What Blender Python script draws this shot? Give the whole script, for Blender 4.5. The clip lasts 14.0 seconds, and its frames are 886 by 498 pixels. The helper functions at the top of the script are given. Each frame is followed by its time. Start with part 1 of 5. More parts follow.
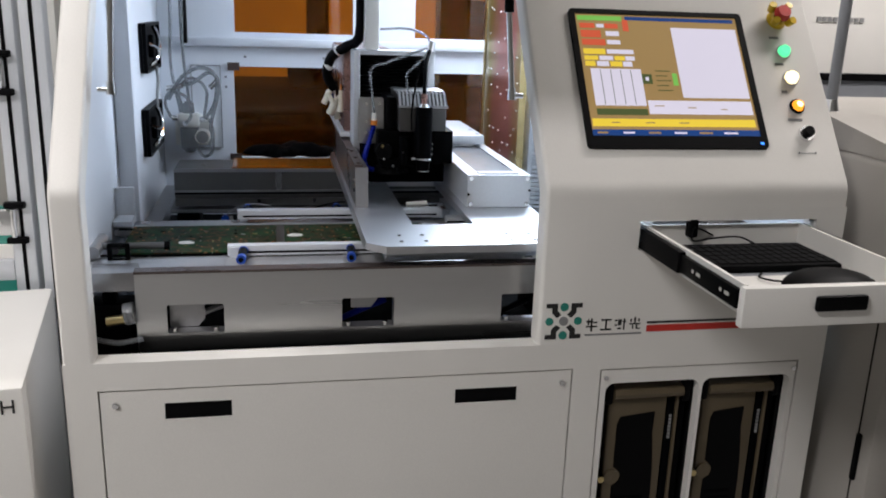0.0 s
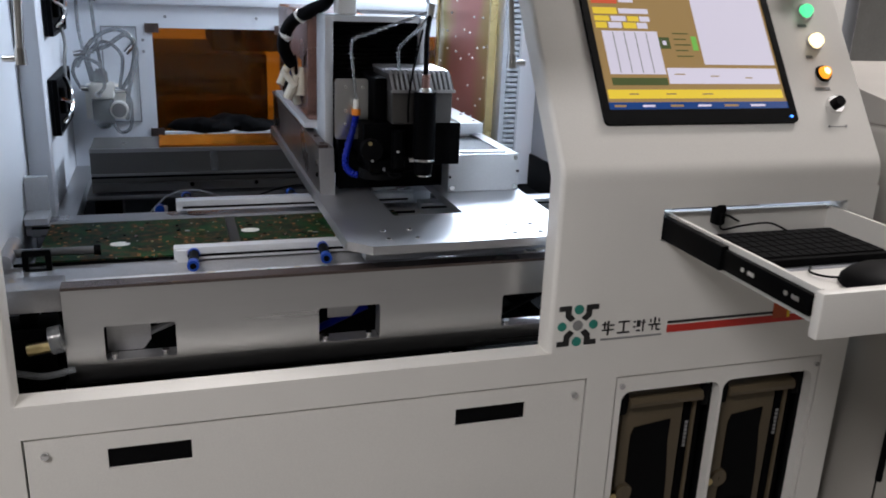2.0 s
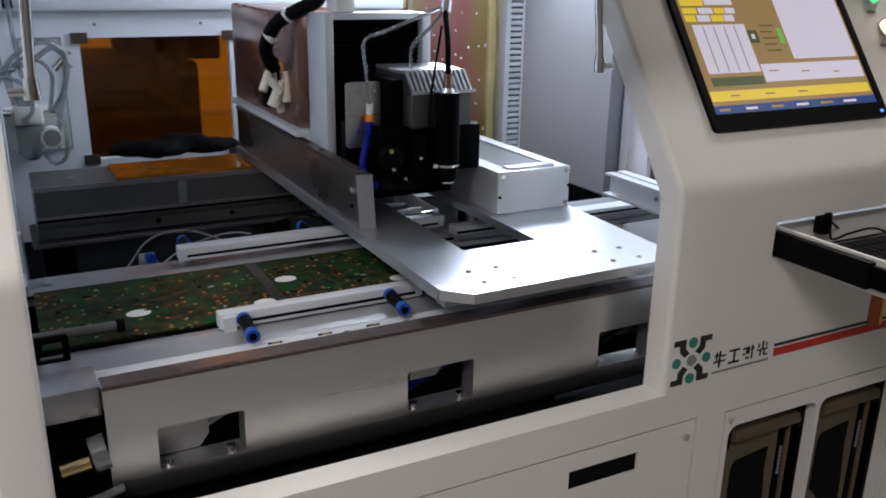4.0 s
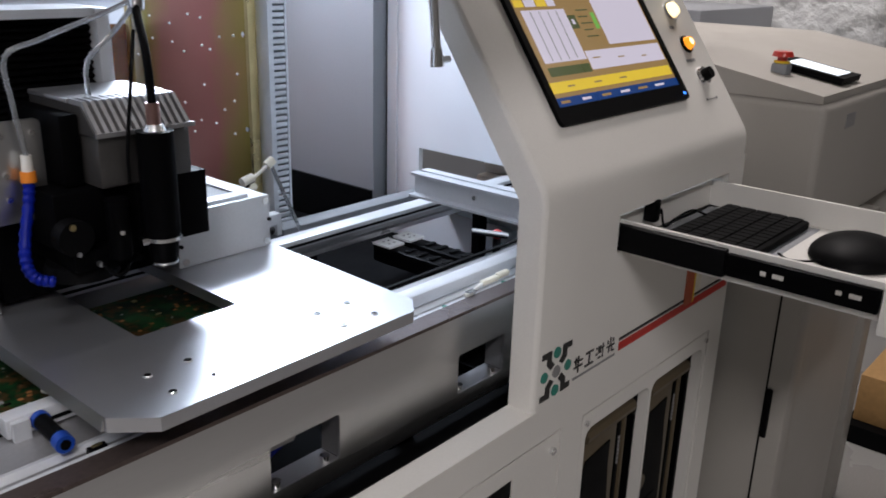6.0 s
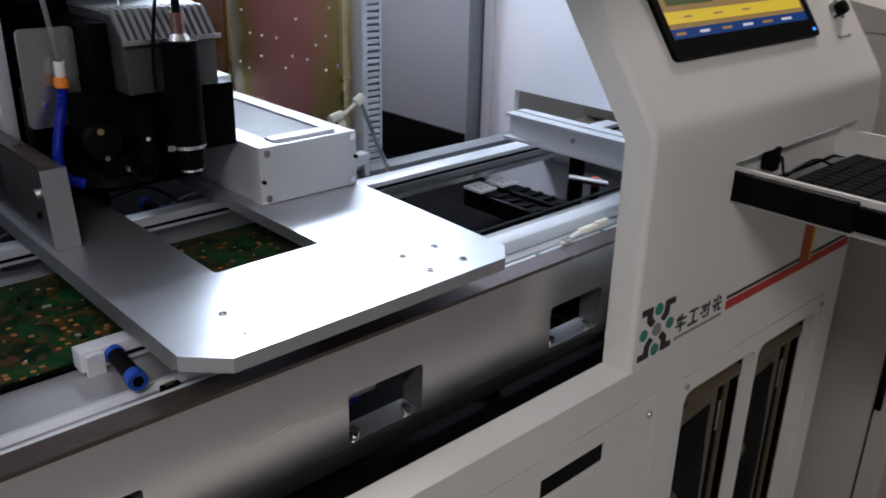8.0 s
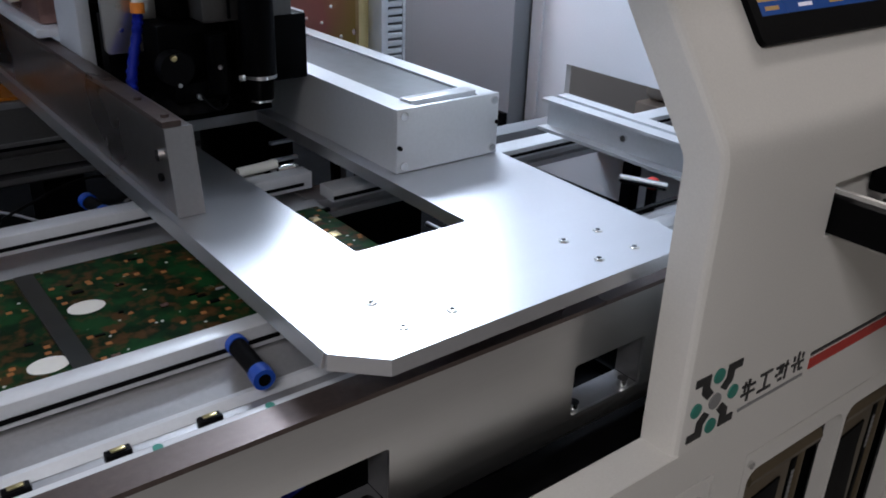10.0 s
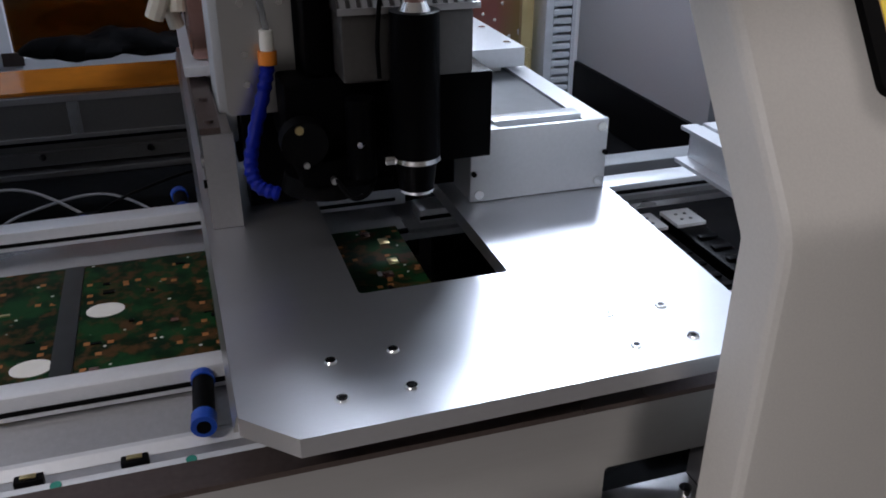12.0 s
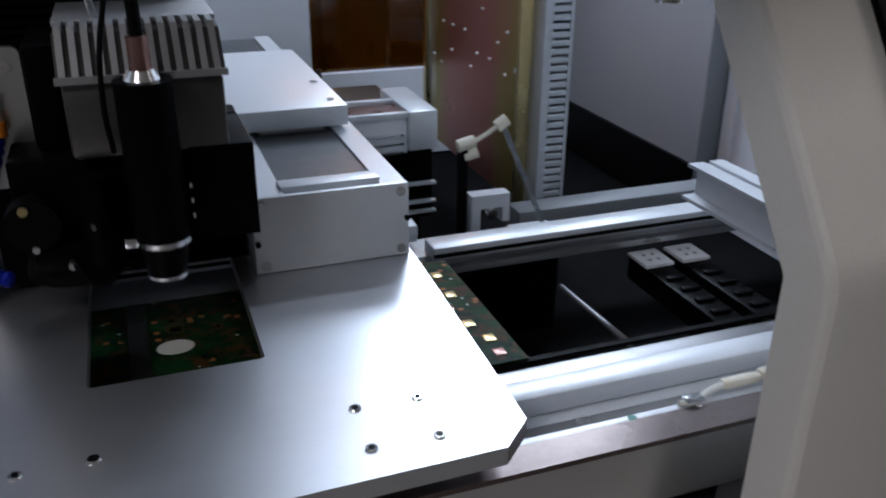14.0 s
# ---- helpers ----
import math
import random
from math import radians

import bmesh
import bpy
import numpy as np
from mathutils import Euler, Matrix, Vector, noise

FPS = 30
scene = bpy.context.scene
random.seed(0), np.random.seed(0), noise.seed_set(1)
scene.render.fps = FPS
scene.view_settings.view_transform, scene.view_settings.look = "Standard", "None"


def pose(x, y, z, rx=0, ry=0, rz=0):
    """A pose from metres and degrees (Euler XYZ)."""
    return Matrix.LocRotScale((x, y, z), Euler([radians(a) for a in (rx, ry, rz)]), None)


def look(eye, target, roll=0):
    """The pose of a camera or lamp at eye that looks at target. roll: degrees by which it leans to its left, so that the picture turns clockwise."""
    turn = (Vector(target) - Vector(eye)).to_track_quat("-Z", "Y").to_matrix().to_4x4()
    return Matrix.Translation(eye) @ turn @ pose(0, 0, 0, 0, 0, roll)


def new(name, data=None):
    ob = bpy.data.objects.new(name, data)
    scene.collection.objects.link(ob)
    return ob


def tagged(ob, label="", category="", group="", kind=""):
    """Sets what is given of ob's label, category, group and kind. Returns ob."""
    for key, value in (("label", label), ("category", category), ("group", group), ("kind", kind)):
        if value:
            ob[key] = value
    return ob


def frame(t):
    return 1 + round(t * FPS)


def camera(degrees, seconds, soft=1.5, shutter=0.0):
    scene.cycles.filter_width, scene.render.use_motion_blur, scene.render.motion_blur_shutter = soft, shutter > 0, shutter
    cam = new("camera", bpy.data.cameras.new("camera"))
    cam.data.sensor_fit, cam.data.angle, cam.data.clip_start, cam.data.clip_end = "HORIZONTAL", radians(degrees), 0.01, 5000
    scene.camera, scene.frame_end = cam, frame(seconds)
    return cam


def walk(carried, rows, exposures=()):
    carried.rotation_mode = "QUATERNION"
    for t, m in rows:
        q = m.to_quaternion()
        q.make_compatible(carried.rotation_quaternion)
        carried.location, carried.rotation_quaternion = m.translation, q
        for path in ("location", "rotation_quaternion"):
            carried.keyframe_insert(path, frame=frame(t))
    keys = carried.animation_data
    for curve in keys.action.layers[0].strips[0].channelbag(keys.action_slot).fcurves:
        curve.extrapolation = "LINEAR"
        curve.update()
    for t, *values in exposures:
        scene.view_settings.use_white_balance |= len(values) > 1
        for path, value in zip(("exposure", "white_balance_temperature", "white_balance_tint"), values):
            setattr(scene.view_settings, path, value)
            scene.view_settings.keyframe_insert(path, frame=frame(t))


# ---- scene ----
cam = camera(54.8, 14.0, soft=1.8, shutter=0.4)
METRES, EYE, TURN, AHEAD = 1.8, 1.42, -11.3, -1.411
ROWS = [
    (0.0, 0.0, 0.0, 0.0, 0.52, -15.62, -1.86),
    (0.5, -0.0349, 0.0088, -0.0018, -2.03, -16.93, -1.65),
    (1.0, -0.0533, 0.0449, -0.0036, -3.49, -17.78, -1.11),
    (1.5, -0.0623, 0.1011, -0.0069, -5.9, -17.94, -1.56),
    (2.0, -0.0774, 0.1408, -0.0099, -5.97, -17.9, -2.24),
    (4.5, -0.2539, 0.3357, -0.0177, -20.59, -18.75, -1.18),
    (5.0, -0.2531, 0.3791, -0.0219, -26.87, -19.59, -1.7),
    (5.5, -0.261, 0.4152, -0.018, -35.72, -19.45, -0.98),
    (6.0, -0.2894, 0.4326, -0.0167, -37.55, -18.95, -1.52),
    (6.5, -0.3149, 0.4373, -0.0213, -37.83, -18.77, -1.62),
    (7.0, -0.3325, 0.4433, -0.032, -37.03, -20.36, -1.83),
    (7.5, -0.3144, 0.4488, -0.0331, -37.43, -22.0, -1.86),
    (8.0, -0.2702, 0.4617, -0.0351, -31.25, -22.35, -1.19),
    (10.5, -0.1287, 0.5776, -0.0509, -22.9, -26.14, -1.65),
    (11.0, -0.0758, 0.5847, -0.046, -14.59, -26.35, -2.17),
    (11.5, -0.0369, 0.5864, -0.0445, -9.79, -25.85, -1.97),
    (12.0, -0.0345, 0.5924, -0.047, -6.37, -26.52, -0.09),
    (12.5, -0.0506, 0.5967, -0.0477, -9.45, -26.42, -0.71),
    (13.0, -0.0633, 0.5924, -0.0446, -11.81, -25.62, -1.13),
    (13.5, -0.0687, 0.5959, -0.0439, -13.2, -25.2, -1.45),
]
START = pose(0, AHEAD, EYE, 0, 0, TURN)
PATH = [(t, START @ pose(METRES * x, METRES * y, METRES * z, 90 + pitch, roll, yaw)) for t, x, y, z, yaw, pitch, roll in ROWS]
PATH.append((14.0, look((0.096, -0.338, 1.345), (0.730, 1.369, 0.518), 0.6)))
walk(cam, PATH, exposures=[(0.0, -0.23, 6380, 13), (2.0, -0.35, 6360, 14), (4.5, -0.58, 6480, 15), (6.5, -0.56, 6400, 16), (8.0, -0.78, 6330, 16), (10.5, -0.86, 6350, 15), (11.5, -0.98, 6400, 17), (12.5, -0.95, 6450, 18), (13.5, -0.82, 6500, 19), (14.0, -1.36, 6200, 15)])

# ---- light ----
world = bpy.data.worlds.new("world")
scene.world = world
world.use_nodes = True
world.node_tree.nodes["Background"].inputs["Color"].default_value = (0.8, 0.86, 1.0, 1)
world.node_tree.nodes["Background"].inputs["Strength"].default_value = 0.035


def area_lamp(name, m, sx, sy, watts, colour):
    lamp = bpy.data.lights.new(name, "AREA")
    lamp.shape, lamp.size, lamp.size_y, lamp.energy, lamp.color = "RECTANGLE", sx, sy, watts, colour
    ob = new(name, lamp)
    ob.matrix_basis = m
    return ob


HALL = (1.0, 0.95, 0.895)
NEAR = (1.0, 0.978, 0.95)
for hx, hy, hw, tone in ((-1.5, -1.7, 86, NEAR), (2.9, -1.1, 5, HALL), (2.1, 0.5, 66, HALL), (-1.15, 0.2, 34, NEAR), (4.6, 2.6, 50, HALL), (1.6, 5.2, 80, HALL), (-2.4, -5.0, 15, HALL)):
    area_lamp("hall_lamp", pose(hx, hy, 3.02), 1.2, 0.3, hw, tone)
# the white light tube under the machine's roof
area_lamp("machine_lamp", look((0.80, 1.12, 1.67), (0.29, 0.12, 1.0)), 0.42, 0.20, 27, (0.74, 0.87, 1.0))
# added weak fill lamp that brightens the inner walls
area_lamp("machine_lamp", pose(0.45, 0.95, 1.82, 0, 0, 0), 0.30, 0.05, 2.5, (0.78, 0.89, 1.0))


# ---- materials ----
def node_material(name, colour, rough=0.5, metal=0.0, grain=60.0, vary=0.08, bump=0.02, stretch=(1, 1, 1), tint=None, rough_vary=0.1, large=4.0, coat=0.0, trans=0.0, local=False, spec=0.5):
    m = bpy.data.materials.new(name)
    m.use_nodes = True
    nt = m.node_tree
    b = nt.nodes["Principled BSDF"]
    tc = nt.nodes.new("ShaderNodeTexCoord")
    mp = nt.nodes.new("ShaderNodeMapping")
    mp.inputs["Scale"].default_value = stretch
    geo = nt.nodes.new("ShaderNodeNewGeometry")
    nt.links.new(tc.outputs["Object"] if local else geo.outputs["Position"], mp.inputs["Vector"])
    fine = nt.nodes.new("ShaderNodeTexNoise")
    fine.inputs["Scale"].default_value, fine.inputs["Detail"].default_value = grain, 4
    big = nt.nodes.new("ShaderNodeTexNoise")
    big.inputs["Scale"].default_value, big.inputs["Detail"].default_value = large, 5
    nt.links.new(mp.outputs["Vector"], fine.inputs["Vector"])
    nt.links.new(mp.outputs["Vector"], big.inputs["Vector"])
    add = nt.nodes.new("ShaderNodeMath")
    add.operation = "ADD"
    nt.links.new(fine.outputs["Fac"], add.inputs[0])
    nt.links.new(big.outputs["Fac"], add.inputs[1])
    ramp = nt.nodes.new("ShaderNodeMapRange")
    ramp.inputs["From Min"].default_value, ramp.inputs["From Max"].default_value = 0.65, 1.35
    nt.links.new(add.outputs[0], ramp.inputs["Value"])
    mix = nt.nodes.new("ShaderNodeMix")
    mix.data_type = "RGBA"
    dark = tint or tuple(c * (1 - 2 * vary) for c in colour)
    lite = tuple(min(1, c * (1 + vary)) for c in colour)
    mix.inputs["A"].default_value, mix.inputs["B"].default_value = (*dark, 1), (*lite, 1)
    nt.links.new(ramp.outputs["Result"], mix.inputs["Factor"])
    nt.links.new(mix.outputs["Result"], b.inputs["Base Color"])
    rr = nt.nodes.new("ShaderNodeMapRange")
    rr.inputs["From Min"].default_value, rr.inputs["From Max"].default_value = 0.3, 0.7
    rr.inputs["To Min"].default_value, rr.inputs["To Max"].default_value = max(0.02, rough - rough_vary), min(1, rough + rough_vary)
    nt.links.new(big.outputs["Fac"], rr.inputs["Value"])
    nt.links.new(rr.outputs["Result"], b.inputs["Roughness"])
    b.inputs["Metallic"].default_value = metal
    b.inputs["Coat Weight"].default_value = coat
    b.inputs["Specular IOR Level"].default_value = spec
    b.inputs["Transmission Weight"].default_value = trans
    if bump:
        bp = nt.nodes.new("ShaderNodeBump")
        bp.inputs["Strength"].default_value, bp.inputs["Distance"].default_value = bump * 5, 0.001
        nt.links.new(fine.outputs["Fac"], bp.inputs["Height"])
        nt.links.new(bp.outputs["Normal"], b.inputs["Normal"])
    return m


def glow_material(name, colour, strength):
    m = bpy.data.materials.new(name)
    m.use_nodes = True
    b = m.node_tree.nodes["Principled BSDF"]
    b.inputs["Base Color"].default_value = (*(c * 0.3 for c in colour), 1)
    b.inputs["Roughness"].default_value = 0.25
    b.inputs["Emission Color"].default_value = (*colour, 1)
    b.inputs["Emission Strength"].default_value = strength
    return m


def zinc_material():
    """Yellow-passivated zinc: its film shifts from olive at the ends to rose in the middle."""
    m = node_material("yellow_zinc_plate", (0.50, 0.26, 0.20), 0.34, 0.75, grain=9, vary=0.1, bump=0.004, rough_vary=0.08)
    nt = m.node_tree
    b = nt.nodes["Principled BSDF"]
    geo = nt.nodes.new("ShaderNodeNewGeometry")
    sep = nt.nodes.new("ShaderNodeSeparateXYZ")
    nt.links.new(geo.outputs["Position"], sep.inputs[0])
    cloud = nt.nodes.new("ShaderNodeTexNoise")
    cloud.inputs["Scale"].default_value, cloud.inputs["Detail"].default_value = 5.0, 3
    nt.links.new(geo.outputs["Position"], cloud.inputs["Vector"])
    shift = nt.nodes.new("ShaderNodeMath")
    shift.operation, shift.inputs[1].default_value = "MULTIPLY_ADD", 0.22
    nt.links.new(cloud.outputs["Fac"], shift.inputs[0])
    nt.links.new(sep.outputs["Y"], shift.inputs[2])
    span = nt.nodes.new("ShaderNodeMapRange")
    span.inputs["From Min"].default_value, span.inputs["From Max"].default_value = 0.91, 1.38
    nt.links.new(shift.outputs[0], span.inputs["Value"])
    ramp = nt.nodes.new("ShaderNodeValToRGB")
    for at, colour in ((0.0, (0.42, 0.33, 0.07, 1)), (0.14, (0.45, 0.29, 0.12, 1)), (0.27, (0.52, 0.20, 0.17, 1)), (0.62, (0.50, 0.22, 0.18, 1)), (0.80, (0.40, 0.33, 0.09, 1)), (1.0, (0.36, 0.33, 0.08, 1))):
        e = ramp.color_ramp.elements.new(at)
        e.color = colour
    nt.links.new(span.outputs["Result"], ramp.inputs["Fac"])
    nt.links.new(ramp.outputs["Color"], b.inputs["Base Color"])
    return m


def board_material():
    """Green solder mask with copper pads, tracks and white print."""
    m = bpy.data.materials.new("circuit_board")
    m.use_nodes = True
    nt = m.node_tree
    b = nt.nodes["Principled BSDF"]
    pos = nt.nodes.new("ShaderNodeTexCoord").outputs["Object"]

    def cells(scale, feature="F1", metric="CHEBYCHEV"):
        v = nt.nodes.new("ShaderNodeTexVoronoi")
        v.feature, v.distance = feature, metric
        v.inputs["Scale"].default_value = scale
        nt.links.new(pos, v.inputs["Vector"])
        return v

    def step(socket, lo, hi):
        r = nt.nodes.new("ShaderNodeMapRange")
        r.inputs["From Min"].default_value, r.inputs["From Max"].default_value = lo, hi
        nt.links.new(socket, r.inputs["Value"])
        return r.outputs["Result"]

    def blend(fac, a, c):
        x = nt.nodes.new("ShaderNodeMix")
        x.data_type = "RGBA"
        nt.links.new(fac, x.inputs["Factor"])
        if isinstance(a, tuple):
            x.inputs["A"].default_value = (*a, 1)
        else:
            nt.links.new(a, x.inputs["A"])
        x.inputs["B"].default_value = (*c, 1)
        return x.outputs["Result"]

    n = nt.nodes.new("ShaderNodeTexNoise")
    n.inputs["Scale"].default_value, n.inputs["Detail"].default_value = 35, 6
    nt.links.new(pos, n.inputs["Vector"])
    c0 = blend(step(n.outputs["Fac"], 0.42, 0.6), (0.003, 0.014, 0.006), (0.008, 0.046, 0.014))
    n2 = nt.nodes.new("ShaderNodeTexNoise")
    n2.inputs["Scale"].default_value, n2.inputs["Detail"].default_value = 78, 7
    nt.links.new(pos, n2.inputs["Vector"])
    c1 = blend(step(n2.outputs["Fac"], 0.50, 0.64), c0, (0.068, 0.034, 0.013))
    v = cells(95)
    pick = nt.nodes.new("ShaderNodeSeparateColor")
    nt.links.new(v.outputs["Color"], pick.inputs["Color"])
    small = step(v.outputs["Distance"], 0.25, 0.22)
    some = step(pick.outputs["Red"], 0.72, 0.74)
    both = nt.nodes.new("ShaderNodeMath")
    both.operation = "MULTIPLY"
    nt.links.new(small, both.inputs[0])
    nt.links.new(some, both.inputs[1])
    c2 = blend(both.outputs[0], c1, (0.34, 0.14, 0.05))
    w = cells(140, metric="EUCLIDEAN")
    pick2 = nt.nodes.new("ShaderNodeSeparateColor")
    nt.links.new(w.outputs["Color"], pick2.inputs["Color"])
    both2 = nt.nodes.new("ShaderNodeMath")
    both2.operation = "MULTIPLY"
    nt.links.new(step(w.outputs["Distance"], 0.22, 0.18), both2.inputs[0])
    nt.links.new(step(pick2.outputs["Green"], 0.93, 0.94), both2.inputs[1])
    c3 = blend(both2.outputs[0], c2, (0.55, 0.56, 0.52))
    nt.links.new(c3, b.inputs["Base Color"])
    b.inputs["Roughness"].default_value = 0.45
    b.inputs["Specular IOR Level"].default_value = 0.05
    return m


WHITE = node_material("white_powder_coat", (0.74, 0.72, 0.68), 0.42, grain=500, vary=0.03, bump=0.02)
INNER = node_material("pale_interior_paint", (0.74, 0.77, 0.82), 0.45, grain=400, vary=0.03, bump=0.015)
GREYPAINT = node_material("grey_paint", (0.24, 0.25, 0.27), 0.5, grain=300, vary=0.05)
BEIGE = node_material("beige_paint", (0.345, 0.325, 0.295), 0.5, grain=400, vary=0.03)
STEEL = node_material("brushed_steel", (0.60, 0.60, 0.60), 0.30, 0.96, grain=50, vary=0.015, bump=0.002, stretch=(0.6, 1, 14), rough_vary=0.03, large=3.0)
PLATE = node_material("ground_steel_plate", (0.62, 0.63, 0.66), 0.335, 0.93, grain=160, vary=0.02, bump=0, stretch=(1, 10, 1), rough_vary=0.02, local=True)
ALU = node_material("anodised_aluminium", (0.42, 0.42, 0.43), 0.40, 0.85, grain=250, vary=0.04, bump=0.01)
ALUWHITE = node_material("pale_anodised_aluminium", (0.66, 0.68, 0.71), 0.4, 0.3, grain=250, vary=0.03)
CHROME = node_material("chrome", (0.8, 0.8, 0.8), 0.14, 1.0, vary=0.02, bump=0)
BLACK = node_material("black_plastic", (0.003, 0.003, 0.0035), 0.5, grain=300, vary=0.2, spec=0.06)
BLACKMETAL = node_material("black_anodised_metal", (0.002, 0.002, 0.0024), 0.38, 0.0, spec=0.03, grain=300, vary=0.2)
# near-black: shade of bed, trough and sill put into the colour; also matte plastic
PIT = node_material("shade_and_matte_black", (0.003, 0.003, 0.0035), 0.75, grain=40, vary=0.4, spec=0.06)
BROWNSTRIP = node_material("bronze_edge_strip", (0.13, 0.10, 0.092), 0.32, 0.7, grain=200, vary=0.1)
BRASS = zinc_material()
BRASSEDGE = node_material("yellow_zinc_edge", (0.62, 0.50, 0.25), 0.3, 1.0, grain=30, vary=0.1)
ORANGE = node_material("orange_acrylic", (0.86, 0.27, 0.010), 0.05, grain=5, vary=0.04, bump=0, trans=0.97, rough_vary=0.03)
SHEETRED = node_material("orange_red_plastic", (0.42, 0.07, 0.015), 0.3, grain=30, vary=0.15)
SHEETORANGE = node_material("dull_orange_acrylic", (0.34, 0.11, 0.012), 0.12, grain=30, vary=0.1)
HOUSING = node_material("dark_cast_housing", (0.085, 0.081, 0.078), 0.42, 0.6, grain=200, vary=0.06, bump=0.01, local=True)
RIB = node_material("dark_ground_steel", (0.30, 0.275, 0.26), 0.30, 0.97, grain=120, vary=0.06, bump=0.01, local=True)
RAIL = node_material("dull_rail_aluminium", (0.17, 0.168, 0.165), 0.42, 0.7, grain=250, vary=0.06, bump=0.01)
TRACK = node_material("bright_rail_aluminium", (0.46, 0.46, 0.47), 0.34, 0.7, grain=250, vary=0.05, bump=0.008)
# white of the stop pads; also the painted glint of the panel screws
PADGLINT = node_material("white_pad_and_screw_glint", (0.88, 0.88, 0.88), 0.25, 0.0, vary=0.03)
COPPERRED = node_material("red_brown_anodised_case", (0.34, 0.20, 0.175), 0.27, 0.88, grain=200, vary=0.06, large=6)
BLUE = node_material("blue_plastic", (0.008, 0.060, 0.38), 0.35, vary=0.1)
DARKBLUE = node_material("blue_hose", (0.003, 0.012, 0.24), 0.42, vary=0.1, spec=0.15)
REDP = node_material("red_plastic", (0.55, 0.03, 0.02), 0.35, vary=0.1)
ORANGEP = node_material("orange_plastic", (0.8, 0.24, 0.02), 0.4, vary=0.1)
YELLOWP = node_material("yellow_plastic", (0.75, 0.50, 0.02), 0.4, vary=0.1)
TEAL = node_material("teal_print", (0.02, 0.22, 0.17), 0.5, vary=0.05)
INK = node_material("black_print", (0.015, 0.015, 0.015), 0.5, vary=0.1)
GREYINK = node_material("grey_print", (0.25, 0.25, 0.25), 0.5, vary=0.1)
REDINK = node_material("red_print", (0.50, 0.03, 0.02), 0.5, vary=0.05)
BROWNPC = node_material("brown_computer_front", (0.105, 0.080, 0.048), 0.42, 0.1, grain=300, vary=0.06)
CLEARHOSE = node_material("clear_hose", (0.5, 0.52, 0.54), 0.2, vary=0.05, trans=0.75)
CREAM = node_material("cream_nylon", (0.74, 0.69, 0.57), 0.45, vary=0.1)
STRIP = node_material("dull_grey_strip", (0.10, 0.105, 0.115), 0.42, 0.3, grain=60, vary=0.12, local=True)
SILL = node_material("dark_grey_paint", (0.17, 0.178, 0.19), 0.5, grain=300, vary=0.06)
WHITEP = node_material("white_plastic", (0.78, 0.77, 0.72), 0.4, vary=0.05)
DUCT = node_material("grey_slotted_duct", (0.55, 0.58, 0.62), 0.5, vary=0.05)
FLOOR = node_material("grey_epoxy_floor", (0.30, 0.295, 0.285), 0.3, grain=200, vary=0.08, large=1.2)
HALLWALL = node_material("hall_wall_paint", (0.62, 0.62, 0.60), 0.7, grain=30, vary=0.05)
HALLCEIL = node_material("hall_ceiling_tiles", (0.75, 0.75, 0.74), 0.8, grain=150, vary=0.05)
CARD = node_material("cardboard", (0.42, 0.24, 0.09), 0.75, grain=60, vary=0.1)
FILM = node_material("clear_wrapping_film", (0.88, 0.90, 0.91), 0.14, vary=0.04, bump=0.2, grain=9, trans=0.45)
FILM.node_tree.nodes["Bump"].inputs["Distance"].default_value = 0.05
BOARD = board_material()
BACKBOARD = node_material("dark_tape", (0.012, 0.014, 0.012), 0.4, vary=0.3)
SCREEN_TAN = glow_material("screen_tan", (0.42, 0.27, 0.10), 0.75)
SCREEN_WHITE = glow_material("screen_white", (0.80, 0.76, 0.88), 0.85)
SCREEN_BRIGHT = glow_material("panel_screen_white", (0.86, 0.95, 1.0), 2.2)
SCREEN_RED = glow_material("screen_red", (0.75, 0.12, 0.05), 0.8)
SCREEN_GREEN = glow_material("screen_green", (0.22, 0.60, 0.10), 0.8)
SCREEN_YELLOW = glow_material("screen_yellow", (0.85, 0.62, 0.05), 0.95)
SCREEN_BLUE = glow_material("screen_blue", (0.008, 0.06, 0.26), 0.7)
SCREEN_DARK = glow_material("screen_dark", (0.12, 0.16, 0.05), 0.5)
LED_GREEN = glow_material("green_lamp_lens", (0.10, 0.9, 0.35), 1.6)
LED_WARM = glow_material("warm_white_lamp_lens", (1.0, 0.80, 0.42), 3.0)
LED_AMBER = glow_material("amber_lamp_lens", (1.0, 0.36, 0.02), 1.7)
LED_BLUE = glow_material("blue_led", (0.05, 0.25, 1.0), 3.0)


# ---- mesh helpers ----
def merged(bm, other):
    me = bpy.data.meshes.new("tmp")
    other.to_mesh(me)
    other.free()
    bm.from_mesh(me)
    bpy.data.meshes.remove(me)
    return bm


def box(bm, x0, x1, y0, y1, z0, z1, bevel=0.0, segments=2):
    b = bmesh.new()
    bmesh.ops.create_cube(b, size=1.0)
    for v in b.verts:
        v.co = Vector(((x0 + x1) / 2 + v.co.x * (x1 - x0), (y0 + y1) / 2 + v.co.y * (y1 - y0), (z0 + z1) / 2 + v.co.z * (z1 - z0)))
    if bevel:
        bmesh.ops.bevel(b, geom=b.edges[:], offset=bevel, segments=segments, affect="EDGES", profile=0.5)
    return merged(bm, b)


def cyl(bm, p0, p1, r, r2=None, seg=20):
    p0, p1 = Vector(p0), Vector(p1)
    b = bmesh.new()
    bmesh.ops.create_cone(b, cap_ends=True, segments=seg, radius1=r, radius2=r if r2 is None else r2, depth=(p1 - p0).length)
    m = Matrix.Translation((p0 + p1) / 2) @ (p1 - p0).to_track_quat("Z", "Y").to_matrix().to_4x4()
    bmesh.ops.transform(b, matrix=m, verts=b.verts[:])
    return merged(bm, b)


